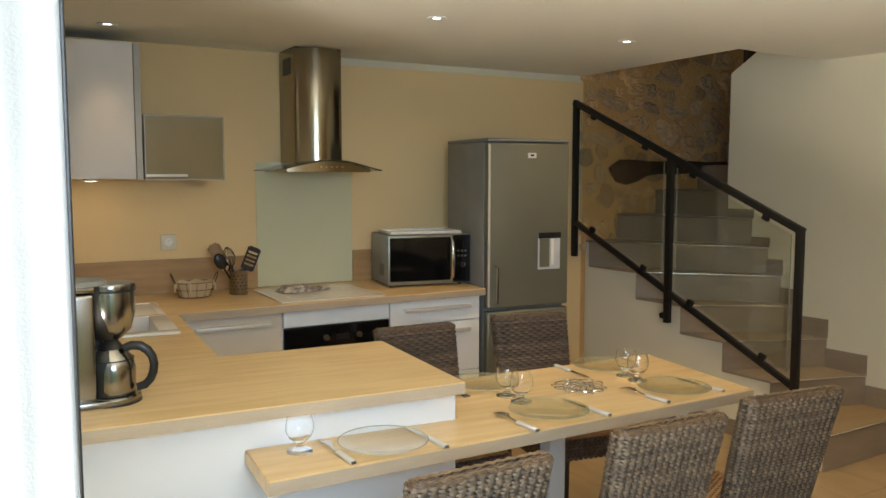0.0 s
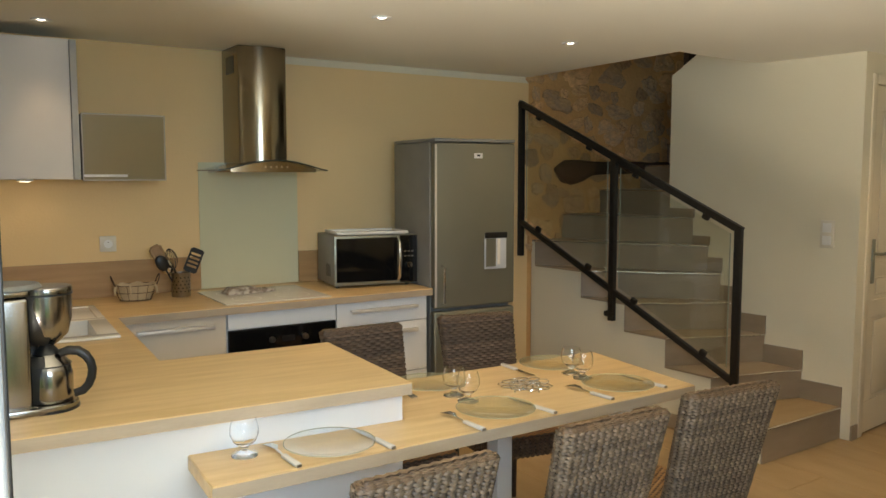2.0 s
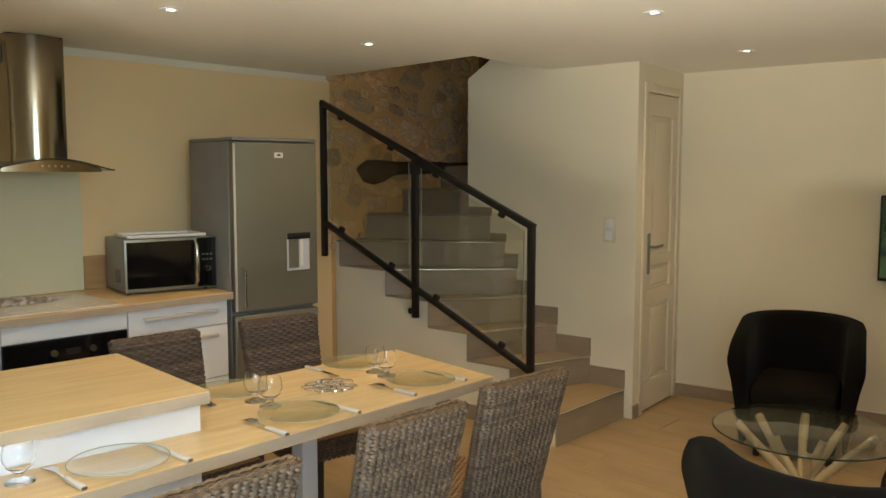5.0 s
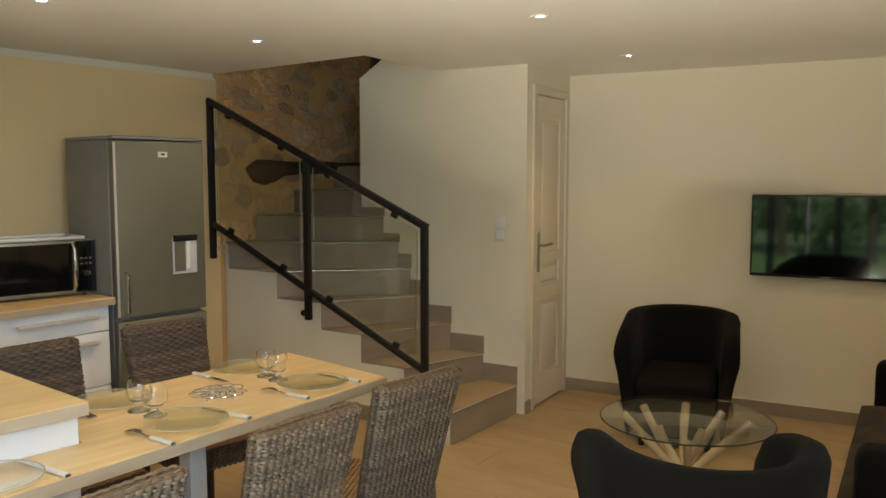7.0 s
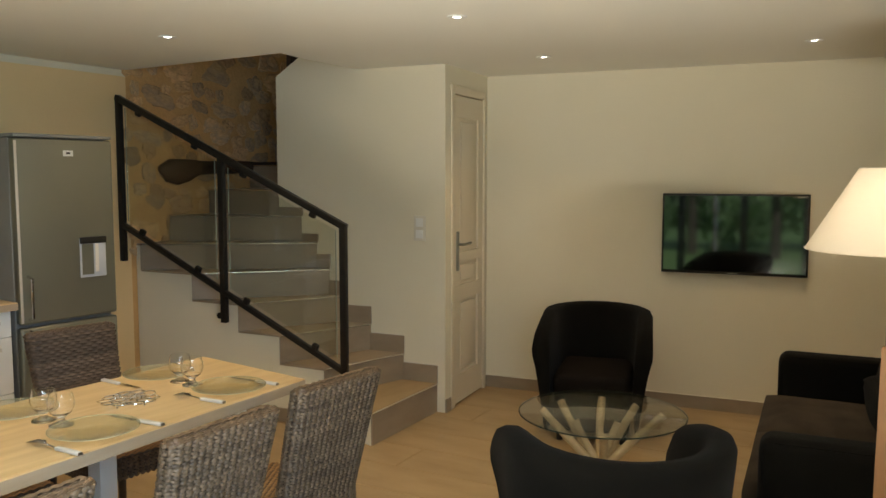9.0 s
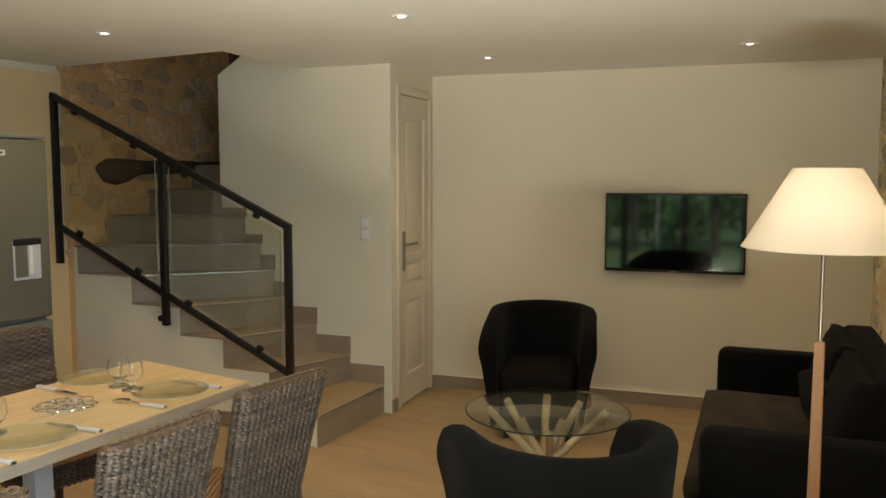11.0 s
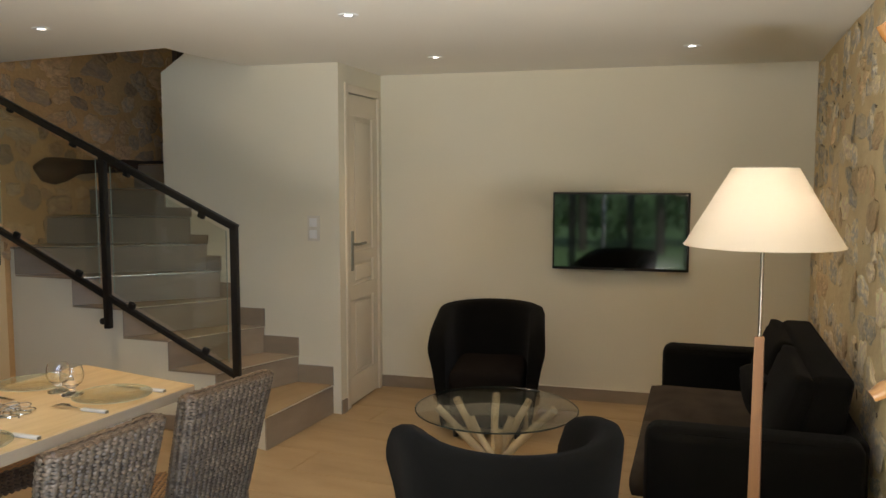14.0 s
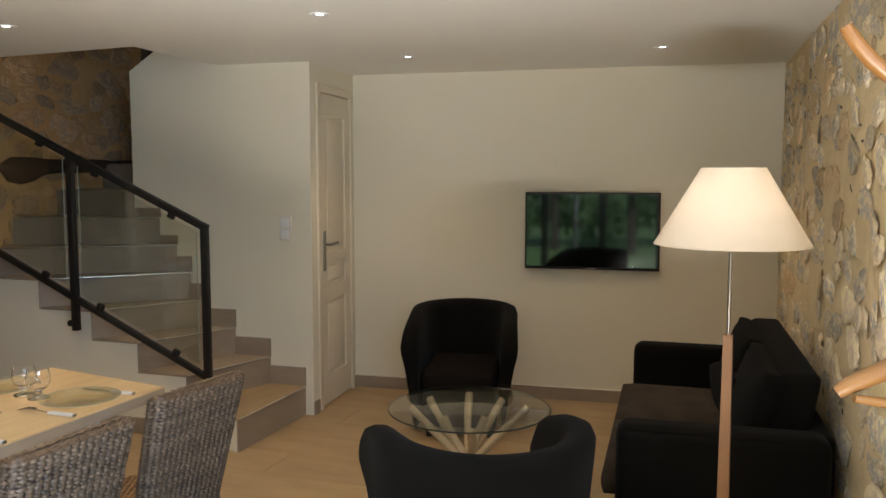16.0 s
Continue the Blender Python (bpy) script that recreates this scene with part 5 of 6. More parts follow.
plate_mesh = mesh_of("glass_plate", lathe(bmesh.new(), PLATE_PROF, 56), PLATE_GLASS, True)
# thin pale tube on the rim, drawing its bright highlight
rim_mesh = mesh_of("rim", tube(bmesh.new(), [(0.1292 * math.cos(t), 0.1292 * math.sin(t), 0.018) for t in [2 * math.pi * q / 56 for q in range(56)]], 0.0014, 5, True), RIM_HIGHLIGHT, True)
clear_plate = mesh_of("glass_plate", lathe(bmesh.new(), PLATE_PROF, 56), GLASS, True)
for x, y, kind in ((0.853, 2.212, 1), (1.453, 2.268, 0), (2.014, 2.312, 0), (2.000, 2.690, 0), (1.424, 2.66, 0)):
    pl = new("glass_plate", clear_plate if kind else plate_mesh)
    pl.matrix_basis = pose(x, y, TT - 0.0015)
    pl.visible_shadow = False
    part("rim", rim_mesh, None, pl)
    tagged(pl, "clear pressed glass dinner plate lying on the table" if kind else "olive tinted pressed glass dinner plate on the table", "plate", "dinner plates")
GOBLET = [(0.0, 0.0), (0.037, 0.0), (0.037, 0.006), (0.018, 0.012), (0.011, 0.018), (0.011, 0.028), (0.018, 0.036), (0.032, 0.050), (0.0405, 0.074), (0.0395, 0.097), (0.034, 0.122), (0.0328, 0.122),
          (0.0382, 0.097), (0.039, 0.074), (0.030, 0.052), (0.010, 0.042), (0.0, 0.041)]
gob = mesh_of("goblet", lathe(bmesh.new(), GOBLET, 36), GOBLET_GLASS, True)
for x, y in ((0.623, 2.262), (1.435, 2.507), (1.439, 2.417), (1.991, 2.554), (1.983, 2.474)):
    g = new("glass_goblet", gob)
    g.matrix_basis = pose(x, y, TT + 0.0005) @ Matrix.Diagonal((0.99, 0.99, 0.83, 1))
    g.visible_shadow = False
    tagged(g, "short stemmed clear drinking glass on the table", "glass", "drinking glasses")
HANDLE_W = material("ivory_cutlery_handle", (0.72, 0.69, 0.64), 0.35, grain=0.02)


def cutlery(kind, x, y, turn_deg):
    """Handle end towards -y."""
    th = thing("table_" + kind, pose(x, y, TT + 0.001, 0, 0, turn_deg), "steel table %s with an ivory handle" % kind, kind, "cutlery")
    b = boxed(-0.0085, -0.105, 0.0, 0.0085, -0.005, 0.011, bevel=0.004, segments=2)
    part("handle", b, HANDLE_W, th, "ivory plastic handle", True)
    part("end_cap", boxed(-0.0075, -0.1085, 0.001, 0.0075, -0.1045, 0.010, bevel=0.002), STEEL, th)
    b = bmesh.new()
    if kind == "knife":
        pts = [(-0.0075, -0.005), (0.0075, -0.005), (0.009, 0.06), (0.005, 0.105), (-0.006, 0.112), (-0.0085, 0.05)]
        prism(b, pts, 0.004, 0.0058)
    else:
        outline = [(-0.0035, -0.005), (0.0035, -0.005), (0.0038, 0.04), (0.013, 0.058)]
        for k in range(4):
            xk = 0.0128 - k * 0.0072
            outline += [(xk, 0.111), (xk - 0.0022, 0.112), (xk - 0.004, 0.109)] + ([(xk - 0.0044, 0.076), (xk - 0.0068, 0.076)] if k < 3 else [])
        prism(b, outline + [(-0.013, 0.058), (-0.0038, 0.04)], 0.004, 0.0065)
        for v in b.verts:
            v.co.z += 0.010 * max(0.0, math.sin((v.co.y - 0.03) / 0.082 * math.pi)) * (v.co.y > 0.03)
    part("blade" if kind == "knife" else "prongs", b, CHROME, th, "", True)


for kind, x, y, a in (("fork", 0.710, 2.198, 6), ("knife", 0.986, 2.205, 8), ("fork", 1.30, 2.218, 5.5), ("knife", 1.589, 2.252, 8.5), ("fork", 1.862, 2.286, 7.5), ("knife", 2.136, 2.312, 6.5),
                      ("knife", 1.832, 2.690, 181), ("fork", 1.283, 2.64, 184)):
    cutlery(kind, x, y, a)
# wire trivet
tri = thing("wire_trivet", pose(1.716, 2.474, TT + 0.001), "round chrome wire trivet of looped rings", "trivet")
for count, far, wide in ((10, 0.069, 0.030), (6, 0.034, 0.026)):
    for k in range(count):
        a = 2 * math.pi * k / count
        part("ring", tube(bmesh.new(), [(far * math.cos(a) + wide * math.cos(t), far * math.sin(a) + wide * math.sin(t), 0.006 + 0.004 * (1 + math.cos(t - a + k))) for t in [2 * math.pi * q / 20 for q in range(20)]], 0.0021, 6, True), CHROME, tri, "", True)
for k in range(6):
    a = 2 * math.pi * (k + 0.5) / 6
    part("foot", lathe(bmesh.new(), [(0, 0), (0.0025, 0.0005), (0.003, 0.003), (0.002, 0.005), (0, 0.006)], 12), STEEL, tri, "", True, pose(0.085 * math.cos(a), 0.085 * math.sin(a), 0))

# ---- living room ----
WALL_T = math.degrees(math.atan2(T1[1] - D1[1], T1[0] - D1[0]))
tv = thing("television", Matrix.Translation((5.325, 1.405, 1.155)) @ pose(0, 0, 0, 0, 0, WALL_T), "flat black television hung on the wall, switched off", "television")
part("case", boxed(-0.437, -0.012, -0.255, 0.437, 0.018, 0.255, bevel=0.006), BLACK, tv, "", True)
part("screen", boxed(-0.425, -0.0145, -0.236, 0.425, -0.0115, 0.243), SCREEN, tv, "glossy dark screen")
part("badge", boxed(-0.03, -0.0142, -0.249, 0.03, -0.0118, -0.243), STEEL, tv)
part("mount", boxed(-0.15, 0.018, -0.12, 0.15, 0.046, 0.12, bevel=0.004), BLACK_METAL, tv)

# switch beside the door
swp = along(D0, W0, 0.137)
sw = thing("light_switch", Matrix.Translation((swp[0], swp[1], 1.188)) @ pose(0, 0, 0, 0, 0, math.degrees(math.atan2(D0[1] - W0[1], D0[0] - W0[0]))), "white double light switch on the stair wall", "switch")
part("plate", boxed(-0.042, -0.011, -0.08, 0.042, -0.0005, 0.08, bevel=0.004), WHITE_PLASTIC, sw, "", True)
for z in (-0.037, 0.037):
    part("rocker", boxed(-0.026, -0.015, z - 0.027, 0.026, -0.0105, z + 0.027, bevel=0.003), WHITE, sw, "", True)


def tub_chair(name, label):
    """Tub armchair on the floor, facing +y."""
    ac = thing(name, pose(0, 0, 0), label, "armchair", "tub armchairs")
    path = []
    R, F = 0.298, 0.31
    for i in range(9):
        y = F - (F + 0.02) * i / 8
        path.append((R + 0.012 * (1 - i / 8) ** 1.5, y, 1, 0, i / 8 * 0.42))
    for i in range(1, 32):
        a = -math.pi * i / 32
        path.append((R * math.cos(a), -0.02 + (R + 0.03) * math.sin(a), math.cos(a), math.sin(a), 1 - 0.58 * abs(i - 16) / 16))
    for i in range(8, -1, -1):
        y = F - (F + 0.02) * i / 8
        path.append((-R - 0.012 * (1 - i / 8) ** 1.5, y, -1, 0, i / 8 * 0.42))
    b = bmesh.new()
    rings = []
    for x, y, nx, ny, s in path:
        k = min(1, s / 0.52)
        h = 0.622 + 0.118 * k * (1.6 - 0.6 * k) - 0.042 * max(0.0, 1 - s / 0.12) ** 2
        prof = [(-0.045, 0.06), (-0.03, 0.10), (-0.008, 0.25), (0.022, 0.42), (0.045, h - 0.07), (0.047, h - 0.035), (0.036, h - 0.010), (0.012, h), (-0.015, h - 0.002), (-0.038, h - 0.016), (-0.05, h - 0.05), (-0.062, 0.42), (-0.066, 0.28)]
        rings.append([b.verts.new((x + nx * o, y + ny * o, z)) for o, z in prof])
    for p, q in zip(rings, rings[1:]):
        for k in range(len(p) - 1):
            b.faces.new((p[k], q[k], q[k + 1], p[k + 1]))
    for r in (rings[0], rings[-1]):
        b.faces.new(r)
    bmesh.ops.recalc_face_normals(b, faces=b.faces)
    part("shell", b, CLOTH_BLACK, ac, "", 78)
    b = boxed(-0.230, -0.235, 0.28, 0.230, 0.315, 0.405, bevel=0.045, segments=5)
    part("seat_cushion", b, TUB_SEAT, ac, "", True)
    part("seat_base", boxed(-0.225, -0.21, 0.065, 0.225, 0.295, 0.295, bevel=0.02, segments=3), CLOTH_BLACK, ac, "", True)
    for x in (-0.19, 0.19):
        for y in (-0.17, 0.25):
            part("foot", lathe(bmesh.new(), [(0.018, 0.0), (0.024, 0.068)], 14), BLACK, ac, "", False, pose(x, y, 0))
    return ac


arm = tub_chair("tub_armchair", "charcoal fabric tub armchair standing before the television wall")
arm.matrix_basis = pose(4.55, 1.985, 0, 0, 0, 108) @ Matrix.Diagonal((0.945, 0.97, 0.985, 1))
arm2 = copy_thing(arm, pose(2.417, 1.012, 0, 0, 0, -55) @ Matrix.Diagonal((1.075, 1.08, 1.045, 1)))
tagged(arm2, "charcoal fabric tub armchair with its back to the window")

# coffee table: round glass on a sheaf of branches
ct = thing("coffee_table", pose(3.571, 1.534, 0), "round glass coffee table on a sheaf of peeled branches", "coffee table")
part("glass_top", lathe(bmesh.new(), [(0.0, 0.414), (0.379, 0.414), (0.385, 0.416), (0.386, 0.420), (0.385, 0.424), (0.379, 0.426), (0.0, 0.426)], 72), GREEN_GLASS, ct, "round clear glass top", True)
part("glass_rim", tube(bmesh.new(), [(0.386 * math.cos(t), 0.386 * math.sin(t), 0.4195) for t in [2 * math.pi * q / 72 for q in range(72)]], 0.0035, 6, True), GLASS_EDGE, ct, "dark green glass edge", True)
# heads of the branches: sideways and depth as seen from the garden door, height
HEADS = ((-0.285, 0.03, 0.412), (-0.20, 0.185, 0.412), (-0.125, 0.05, 0.36), (0.0, 0.275, 0.412), (0.005, -0.15, 0.355), (0.075, 0.05, 0.36), (0.165, 0.18, 0.412), (0.285, 0.04, 0.412))
face = math.atan2(1.534 - 0.06, 3.571 - 0.07)
for k, (side, deep, high) in enumerate(HEADS):
    head = (deep * math.cos(face) + side * math.sin(face), deep * math.sin(face) - side * math.cos(face), high)
    a = math.atan2(head[1], head[0])
    foot = (0.12 * math.cos(a + math.pi + 0.3), 0.12 * math.sin(a + math.pi + 0.3), 0.0)
    mid = (0.035 * math.cos(a + 1.2), 0.035 * math.sin(a + 1.2), 0.16)
    pts = []
    for q in range(9):
        t = q / 8
        p = Vector(foot).lerp(Vector(mid), t).lerp(Vector(mid).lerp(Vector(head), t), t)
        pts.append(p + Vector((noise.noise(p * 9 + Vector((k, 0, 0))), noise.noise(p * 9 + Vector((0, k, 0))), 0)) * 0.007 * math.sin(math.pi * t))
    part("branch", tube(bmesh.new(), pts, [0.019 - 0.0015 * math.cos(q * 1.7 + k) for q in range(9)], 10), BRANCH, ct, "", True)

# sofa against the stone wall
SL, SD = 1.62, 0.76
sofa = thing("sofa", pose(3.055, -0.055, 0, 0, 0, 9), "charcoal fabric two-seat sofa with brown-black seat", "sofa")
part("base", boxed(0.14, 0.05, 0.07, SL - 0.14, SD - 0.02, 0.27, bevel=0.015), CLOTH_BLACK, sofa, "", True)
for x0 in (0.0, SL - 0.16):
    b = boxed(x0, 0.03, 0.06, x0 + 0.16, SD, 0.625, bevel=0.05, segments=5)
    ar = part("armrest", b, CLOTH_BLACK, sofa, "", True)
    for xp in (x0 + 0.0146, x0 + 0.16 - 0.0146):
        xq = x0 + 0.08 + (xp - x0 - 0.08) * 0.90
        part("piping", tube(bmesh.new(), [(xp, 0.08, 0.6104), (xp, SD - 0.06, 0.6104), (xq, SD - 0.022, 0.602), (xp, SD - 0.0146, 0.565), (xp, SD - 0.0146, 0.12)], 0.004, 6), CLOTH_BLACK, ar, "", True)
part("back_frame", boxed(0.13, 0.0, 0.07, SL - 0.13, 0.12, 0.60, bevel=0.03, segments=4), CLOTH_BLACK, sofa, "", True)
b = bmesh.new()
r = bmesh.ops.create_cube(b, size=1)
for v in r["verts"]:
    up = v.co.z > 0
    v.co = Vector((0.20 if v.co.x < 0 else SL - 0.18, ((0.040 if v.co.y < 0 else 0.185) if up else (0.121 if v.co.y < 0 else 0.30)), 0.805 if up else 0.30))
bmesh.ops.bevel(b, geom=b.edges[:], offset=0.034, segments=5, affect="EDGES", profile=0.5)
part("backrest", b, CLOTH_BLACK, sofa, "", True)


def cushion(w, d, h, seed, puff=0.03):
    b = boxed(-w / 2, -d / 2, 0, w / 2, d / 2, h)
    bmesh.ops.subdivide_edges(b, edges=b.edges[:], cuts=9, use_grid_fill=True)
    for v in b.verts:
        x, y, z = v.co.x / (w / 2), v.co.y / (d / 2), v.co.z / (h / 2) - 1
        e = (1 - x * x) * (1 - y * y)
        k = (max(abs(x), abs(y)) ** 6)
        v.co.z += puff * z * e + 0.005 * noise.noise(Vector((x * 2, y * 2, seed))) - z * h * 0.16 * k
        v.co.x *= 1 - 0.035 * z * z
        v.co.y *= 1 - 0.035 * z * z
    return b


half = (SL - 0.32) / 2
for k in range(2):
    part("seat_cushion", cushion(half - 0.004, SD - 0.13, 0.16, k, 0.015), SEAT_CLOTH, sofa, "", 100, pose(0.16 + half * (k + 0.5), 0.17 + (SD - 0.13) / 2 + 0.02, 0.275))
    part("back_cushion", cushion(half - 0.02, 0.37, 0.10, 5 + k, 0.03), CLOTH_BLACK, sofa, "", 100, pose(0.175 + half * (k + 0.5), 0.236, 0.612, 106, 0, 0) @ pose(0, 0.0, -0.065))
for x in (0.08, SL - 0.08):
    for y in (0.08, SD - 0.08):
        part("foot", lathe(bmesh.new(), [(0.02, 0.0), (0.025, 0.062)], 14), BLACK, sofa, "", False, pose(x, y, 0))
cu = single("scatter_cushion", cushion(0.36, 0.25, 0.09, 9, 0.03), CLOTH_BLACK, "small dark cushion leaning on the sofa back", "cushion", Matrix.Translation((3.715, 0.402, 0.545)) @ pose(0, 0, 0, 0, 0, 9) @ pose(0, 0, 0, 68, 0, 8), 100)

# floor lamp
fl = thing("floor_lamp", pose(2.627, 0.292, 0), "floor lamp with a wooden post and a cream cone shade", "floor lamp")
# the cloth of the shade lets part of the bulb's light through
t = SHADE.node_tree
through_cloth, mixed = t.nodes.new("ShaderNodeBsdfTranslucent"), t.nodes.new("ShaderNodeMixShader")
through_cloth.inputs["Color"].default_value = (0.90, 0.85, 0.74, 1)
mixed.inputs[0].default_value = 0.5
t.links.new(t.nodes["Principled BSDF"].outputs[0], mixed.inputs[1])
t.links.new(through_cloth.outputs[0], mixed.inputs[2])
t.links.new(mixed.outputs[0], t.nodes["Material Output"].inputs["Surface"])
sh = part("shade", lathe(bmesh.new(), [(0.2245, 1.320), (0.0905, 1.550), (0.0890, 1.550), (0.2230, 1.320)], 64), SHADE, fl, "cream fabric cone shade", True)
part("shade_ring", tube(bmesh.new(), [(0.090 * math.cos(t), 0.090 * math.sin(t), 1.548) for t in [2 * math.pi * q / 40 for q in range(40)]], 0.002, 6, True), STEEL, sh, "", True)
part("shade_ring", tube(bmesh.new(), [(0.2238 * math.cos(t), 0.2238 * math.sin(t), 1.321) for t in [2 * math.pi * q / 56 for q in range(56)]], 0.002, 6, True), SHADE, sh, "", True)
part("steel_rod", tube(bmesh.new(), [(0, 0, 1.04), (0, 0, 1.42)], 0.006, 14), STEEL, fl, "", True)
part("bulb", lathe(bmesh.new(), [(0, 1.46), (0.02, 1.45), (0.03, 1.425), (0.022, 1.395), (0.014, 1.38), (0, 1.38)], 20), WHITE, fl, "", True)
b = bmesh.new()
r = bmesh.ops.create_cube(b, size=1)
for v in r["verts"]:
    w = 0.020 if v.co.z < 0 else 0.0135
    v.co = Vector((math.copysign(w, v.co.x), math.copysign(w, v.co.y), 0.02 if v.co.z < 0 else 1.048))
bmesh.ops.bevel(b, geom=b.edges[:], offset=0.003, segments=2, affect="EDGES")
part("wooden_post", b, PALE_WOOD, fl, "", True)
part("base_plate", lathe(bmesh.new(), [(0, 0), (0.15, 0), (0.15, 0.012), (0.145, 0.018), (0, 0.02)], 48), STEEL, fl, "", True)

lamp("lamp_bulb", "POINT", Matrix.Translation((2.627, 0.292, 1.40)), LAMP_POWER, (1.0, 0.88, 0.75), radius=0.045)

# wooden coat stand by the stone wall
cs = thing("coat_stand", pose(1.40, -0.15, 0), "honey-coloured bentwood coat stand", "coat stand")
part("pole", tube(bmesh.new(), [(0, 0, 0.02), (0, 0, 1.0), (0, 0, 1.95)], [0.024, 0.022, 0.018], 16), HONEY, cs, "", True)


def hook(a, pts, rad):
    return part("hook", tube(bmesh.new(), [(r * math.cos(a), r * math.sin(a), z) for r, z in pts], rad, 12), HONEY, cs, "", True)


for k in range(3):
    a = radians(13 + 90 * k)
    hook(a, [(0.018, 1.50), (0.05, 1.565), (0.09, 1.625), (0.127, 1.661), (0.155, 1.686), (0.172, 1.706), (0.184, 1.722), (0.192, 1.735)], [0.010, 0.011, 0.0115, 0.0115, 0.0115, 0.011, 0.0105, 0.009])
for k in range(3):
    a = radians(13 + 90 * k)
    hook(a, [(0.018, 1.22), (0.07, 1.26), (0.11, 1.255), (0.165, 1.226), (0.182, 1.214)], [0.009, 0.013, 0.015, 0.013, 0.009])
    hook(a + 0.12, [(0.018, 1.16), (0.07, 1.19), (0.11, 1.205), (0.165, 1.212)], [0.007, 0.008, 0.008, 0.006])
for k in range(3):
    a = radians(13 + 120 * k)
    part("leg", tube(bmesh.new(), [(0.02 * math.cos(a), 0.02 * math.sin(a), 0.30), (0.12 * math.cos(a), 0.12 * math.sin(a), 0.16), (0.155 * math.cos(a), 0.155 * math.sin(a), 0.012)], [0.014, 0.015, 0.013], 12), HONEY, cs, "", True)

# old beam in the stone of the stairwell
b = bmesh.new()
pts, rad = [], []
for i in range(22):
    t = i / 21
    x = 3.66 + 1.6 * t
    club = math.exp(-((t - 0.10) / 0.09) ** 2)
    pts.append((x, 4.855 + (x - 3.44) * 0.0656 - 0.02, 1.585 - 0.035 * club + 0.008 * noise.noise(Vector((t * 9, 2, 0)))))
    rad.append(0.012 + (0.036 + 0.045 * club) * min(1, (t + 0.006) * 22) + 0.006 * noise.noise(Vector((t * 12, 5, 0))))
tube(b, pts, rad, 14)
part("old_beam", b, OLD_BEAM, wall_stairwell, "dark weathered timber beam", True)

# curtain beside the garden door
cu = thing("curtain", pose(0, 0, 0), "white cotton curtain with a dark edge, drawn aside", "curtain")
b = bmesh.new()
n, ca, cb = 70, Vector((-0.42, 0.862)), Vector((0.0315, 0.905))
d = (cb - ca).normalized()
nr = Vector((-d.y, d.x))
cols = []
for i in range(n + 1):
    t = i / n
    fold = 0.022 * math.sin(t * 26) * (1 - t) + 0.008 * math.sin(t * 61 + 1) * (1 - t * 0.8)
    p = ca + (cb - ca) * t + nr * fold
    cols.append([b.verts.new((p.x, p.y, z)) for z in (0.03, 0.8, 1.5, 2.19)])
for i in range(n):
    for k in range(3):
        b.faces.new((cols[i][k], cols[i + 1][k], cols[i + 1][k + 1], cols[i][k + 1]))
cm2 = part("cloth", b, CURTAIN, cu, "", True)
so2 = cm2.modifiers.new("thickness", "SOLIDIFY")
so2.thickness = 0.0015
part("dark_edge", boxed(0.0305, 0.903, 0.03, 0.0350, 0.910, 2.19, bevel=0.0015), BLACK_METAL, cu, "dark edge binding")
part("rail", tube(bmesh.new(), [(-0.95, 0.815, 2.198), (0.045, 0.912, 2.198)], 0.010, 10), STEEL, cu, "", True)

# ---- outside ----
setting("ground", boxed(-60, -60, -0.40, 60, 60, -0.125), GRASS, "garden lawn outside the door")
setting("threshold", boxed(-1.42, -0.44, -0.12, -1.1, 2.01, 0.0), STEP, "stone threshold of the garden door")
gd = thing("garden_door", pose(-1.22, 0, 0), "glazed garden door standing in the wall opening, its stiles coloured dark as seen against the light", "glazed door")
gd["kind"] = "structure"
# stiles carry their backlit darkness in the colour
for y in (-0.42, 0.36, 0.41, 1.19, 1.24, 1.99):
    part("stile", boxed(-0.03, y - 0.024, 0.0, 0.03, y + 0.024, 2.09, bevel=0.004), BACKLIT_FRAME, gd)
for y0, y1 in ((-0.395, 0.335), (0.435, 1.165), (1.265, 1.965)):
    for z0, z1 in ((0.005, 0.11), (2.03, 2.09)):
        part("rail", boxed(-0.028, y0, z0, 0.028, y1, z1, bevel=0.004), WHITE, gd)
rnd = random.Random(3)


def leaves(b, count, centre, size, leaf):
    for k in range(count):
        d = Vector((rnd.gauss(0, 1), rnd.gauss(0, 1), rnd.gauss(0, 1))).normalized() * rnd.random() ** 0.4
        p = Vector(centre) + Vector((d.x * size[0], d.y * size[1], d.z * size[2]))
        s = leaf * rnd.uniform(0.6, 1.4)
        m = Matrix.Translation(p) @ Euler((rnd.uniform(0, 6), rnd.uniform(0, 6), rnd.uniform(0, 6))).to_matrix().to_4x4()
        b.faces.new([b.verts.new(m @ Vector(q)) for q in ((-s, 0, 0), (0, -s * 0.5, 0), (s, 0, 0.02), (0, s * 0.5, 0))])


b = bmesh.new()
for k in range(46):
    y = -9 + 18 * k / 45
    leaves(b, 130, (-8.6 + 0.5 * math.sin(y * 1.1), y, 0.7 + 0.3 * math.sin(y * 2.3)), (0.6, 0.5, 0.8), 0.10)
for k in range(40):
    leaves(b, 90, (-8 + 17 * k / 39, -9.2, 0.8), (0.5, 0.6, 0.9), 0.10)
single("garden_hedge", b, LEAF, "leafy green hedge across the garden", "hedge", kind="stuff")
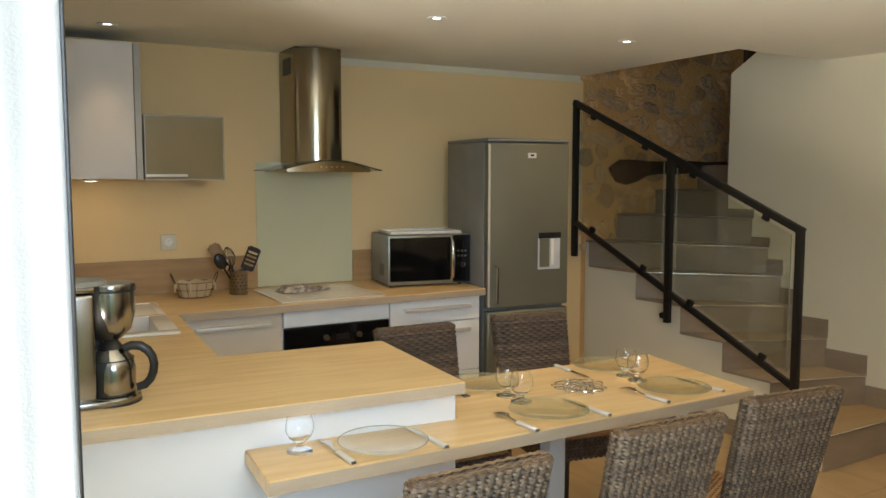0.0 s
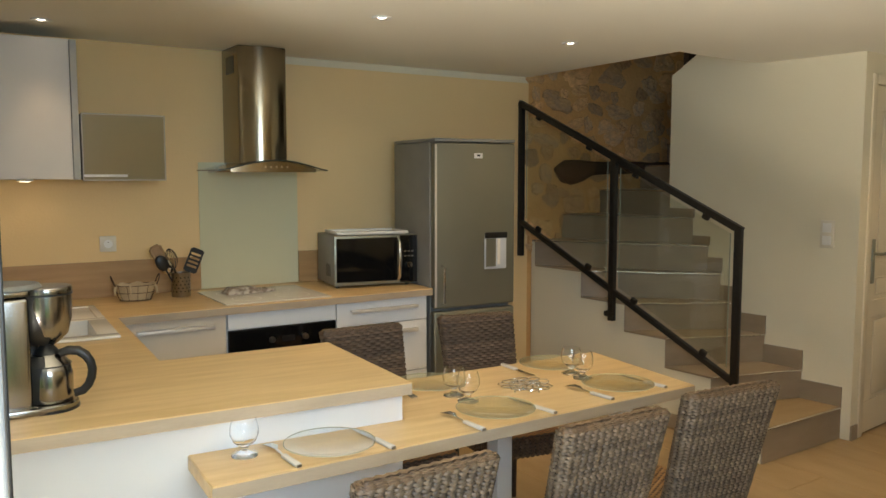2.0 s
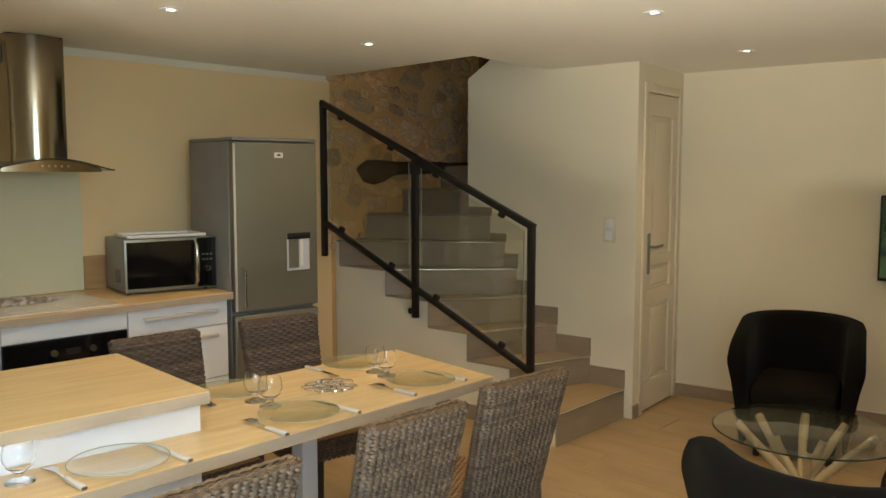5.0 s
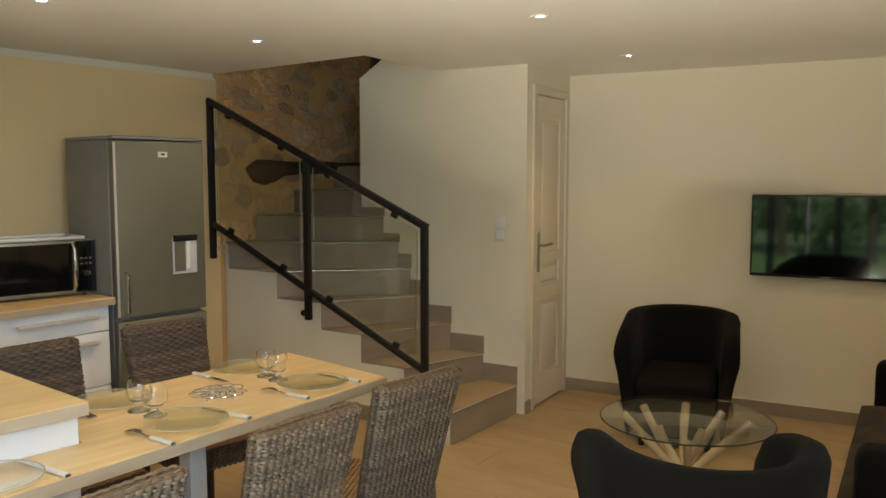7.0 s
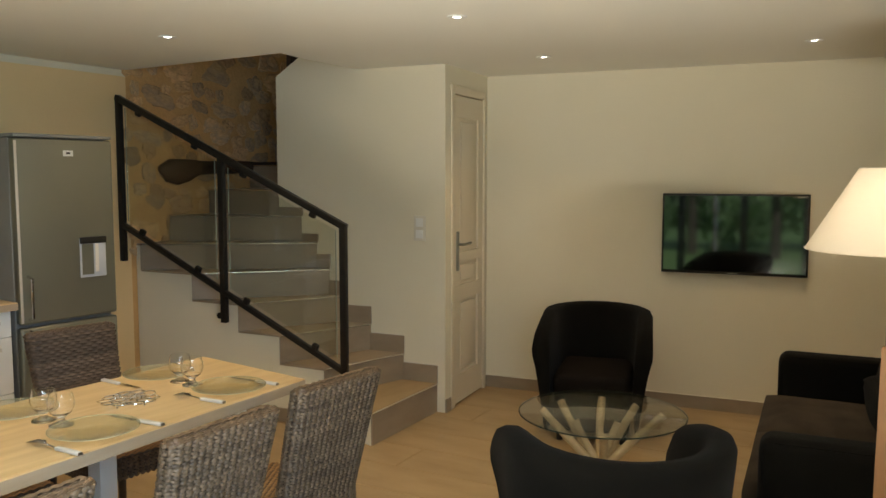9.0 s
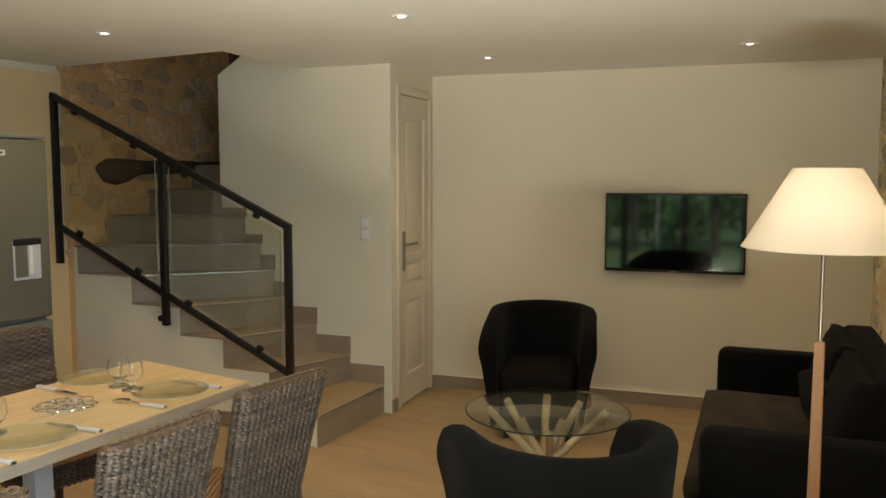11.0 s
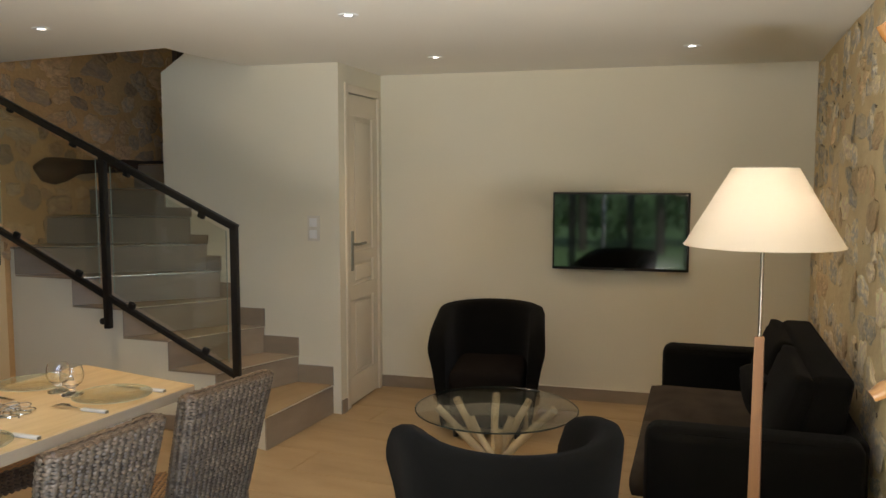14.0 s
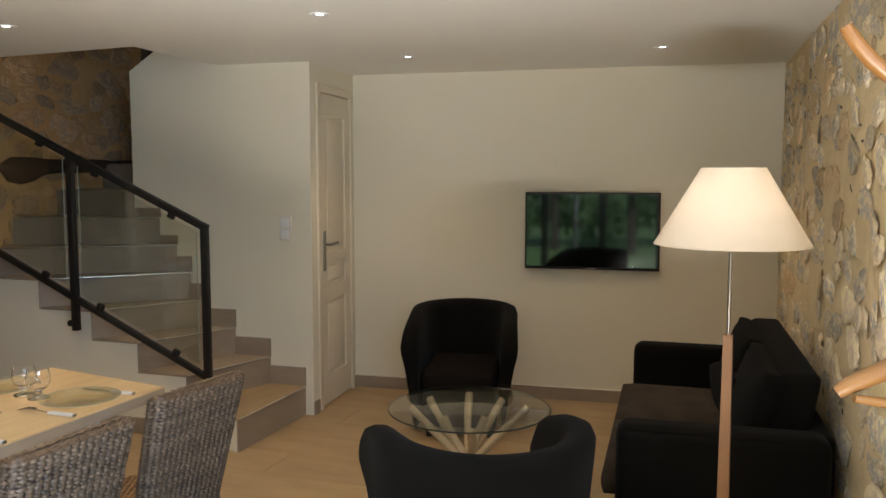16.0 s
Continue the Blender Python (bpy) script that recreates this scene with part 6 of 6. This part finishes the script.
for x, y, h in ((-6.2, -0.95, 3.2), (-7.0, 0.55, 3.6), (-6.0, 2.1, 3.0), (-6.6, -2.8, 3.4)):
    tree = thing("tree", pose(x, y, -0.13), "slender garden tree with a loose green crown", "tree", "garden trees")
    limbs = bmesh.new()
    tube(limbs, [(0, 0, 0), (0.03, 0.02, h * 0.35), (0.0, -0.03, h * 0.7), (0.04, 0, h)], [0.10, 0.08, 0.06, 0.02], 9)
    for q in range(5):
        a = q * 1.3
        tube(limbs, [(0, 0, h * (0.45 + 0.09 * q)), (0.4 * math.cos(a), 0.4 * math.sin(a), h * (0.6 + 0.09 * q)), (0.75 * math.cos(a), 0.75 * math.sin(a), h * (0.68 + 0.09 * q))], [0.04, 0.025, 0.01], 6)
    part("trunk", limbs, BARK, tree, "", True)
    b = bmesh.new()
    for q in range(9):
        a = q * 2.4
        leaves(b, 120, (0.6 * math.cos(a), 0.6 * math.sin(a), h * (0.62 + 0.05 * q)), (0.42, 0.42, 0.30), 0.09)
    part("crown", b, LEAF, tree, "", kind="stuff")

# ---- ceiling spots ----
SPOTS = [(0.29, 4.16), (1.58, 3.38), (2.73, 3.52), (3.10, 2.04), (4.40, 2.28), (4.64, 0.86)]
for n_spot, (x, y) in enumerate(SPOTS):
    sp = thing("ceiling_spot", pose(x, y, CEILING), "small lit recessed ceiling spot with a white ring", "ceiling light", "recessed ceiling spots")
    part("ring", lathe(bmesh.new(), [(0.018, -0.0005), (0.031, -0.006), (0.043, -0.005), (0.045, 0.0)], 28), WHITE, sp, "", True)
    part("bulb", lathe(bmesh.new(), [(0.0, -0.004), (0.017, -0.002), (0.018, 0.0)], 24), SPOT_GLOW, sp, "glowing warm bulb", True)
    lamp("spot_light", "SPOT", look((x, y, CEILING - 0.012), (x, y, 0)), SPOT_POWER * (0.30, 1.05, 1.25, 0.9, 0.9, 0.9)[n_spot], (1.0, 0.71, 0.41), spot=(62, 120, 120, 112, 112, 112)[n_spot], radius=0.03)

# ---- stones and tiles, one by one ----
rubble(wall_south, (5.60, 0.264), (1.30, -0.335), CEILING - 0.01, [STONE, STONE, STONE_GREY, STONE_GREY, STONE_OCHRE], 5, proud=0.010, course=0.105, share=0.80, holes=CREVICE_SHADE)
rubble(wall_stairwell, (3.415, 4.852), (5.85, 5.01), 2.75, [STONE_DARK, STONE_GREY2], 8, low=0.9, proud=0.018, course=0.125, share=0.84)

# floor tiles
tile_l, tile_w = 1.20, 0.30
turn = radians(95.5)
cx, sx = math.cos(turn), math.sin(turn)


def inside(p, poly):
    hit = False
    for (xa, ya), (xb, yb) in zip(poly, poly[1:] + poly[:1]):
        if (ya > p[1]) != (yb > p[1]) and p[0] < (xb - xa) * (p[1] - ya) / (yb - ya) + xa:
            hit = not hit
    return hit


@functools.cache
def tile_mesh(a0, a1):
    """A tile cut to the stretch a0 to a1 of its length, in fortieths of a metre."""
    return mesh_of("floor_tile", boxed(a0 / 40 + 0.0015, 0.0015, -0.004, a1 / 40 - 0.0015, tile_w - 0.0015, 0.0, bevel=0.0008, segments=1), FLOOR)


shell = [(-1.1, -0.5), (0.95, -0.5), (0.95, -0.38), (5.62, 0.26), (5.02, 3.05), (4.32, 2.96), (3.56, 2.9), (3.43, 4.84), (-0.12, 4.6), (-0.12, 2.20), (-1.1, 2.20)]
for j in range(-23, 7):
    for i in range(-3, 6):
        u0, v0 = i * tile_l + (j % 3) * 0.4 + 0.27, j * tile_w - 0.017
        held = [a for a in range(49) if any(inside((cx * (u0 + a / 40) - sx * (v0 + b2), sx * (u0 + a / 40) + cx * (v0 + b2)), shell) for b2 in (0.01, 0.15, 0.29))]
        if held:
            part("floor_tile", tile_mesh(max(0, held[0] - 2), min(48, held[-1] + 2)), None, floor, "", False, Matrix.Translation((cx * u0 - sx * v0, sx * u0 + cx * v0, 0)) @ Matrix.Rotation(turn, 4, "Z"))
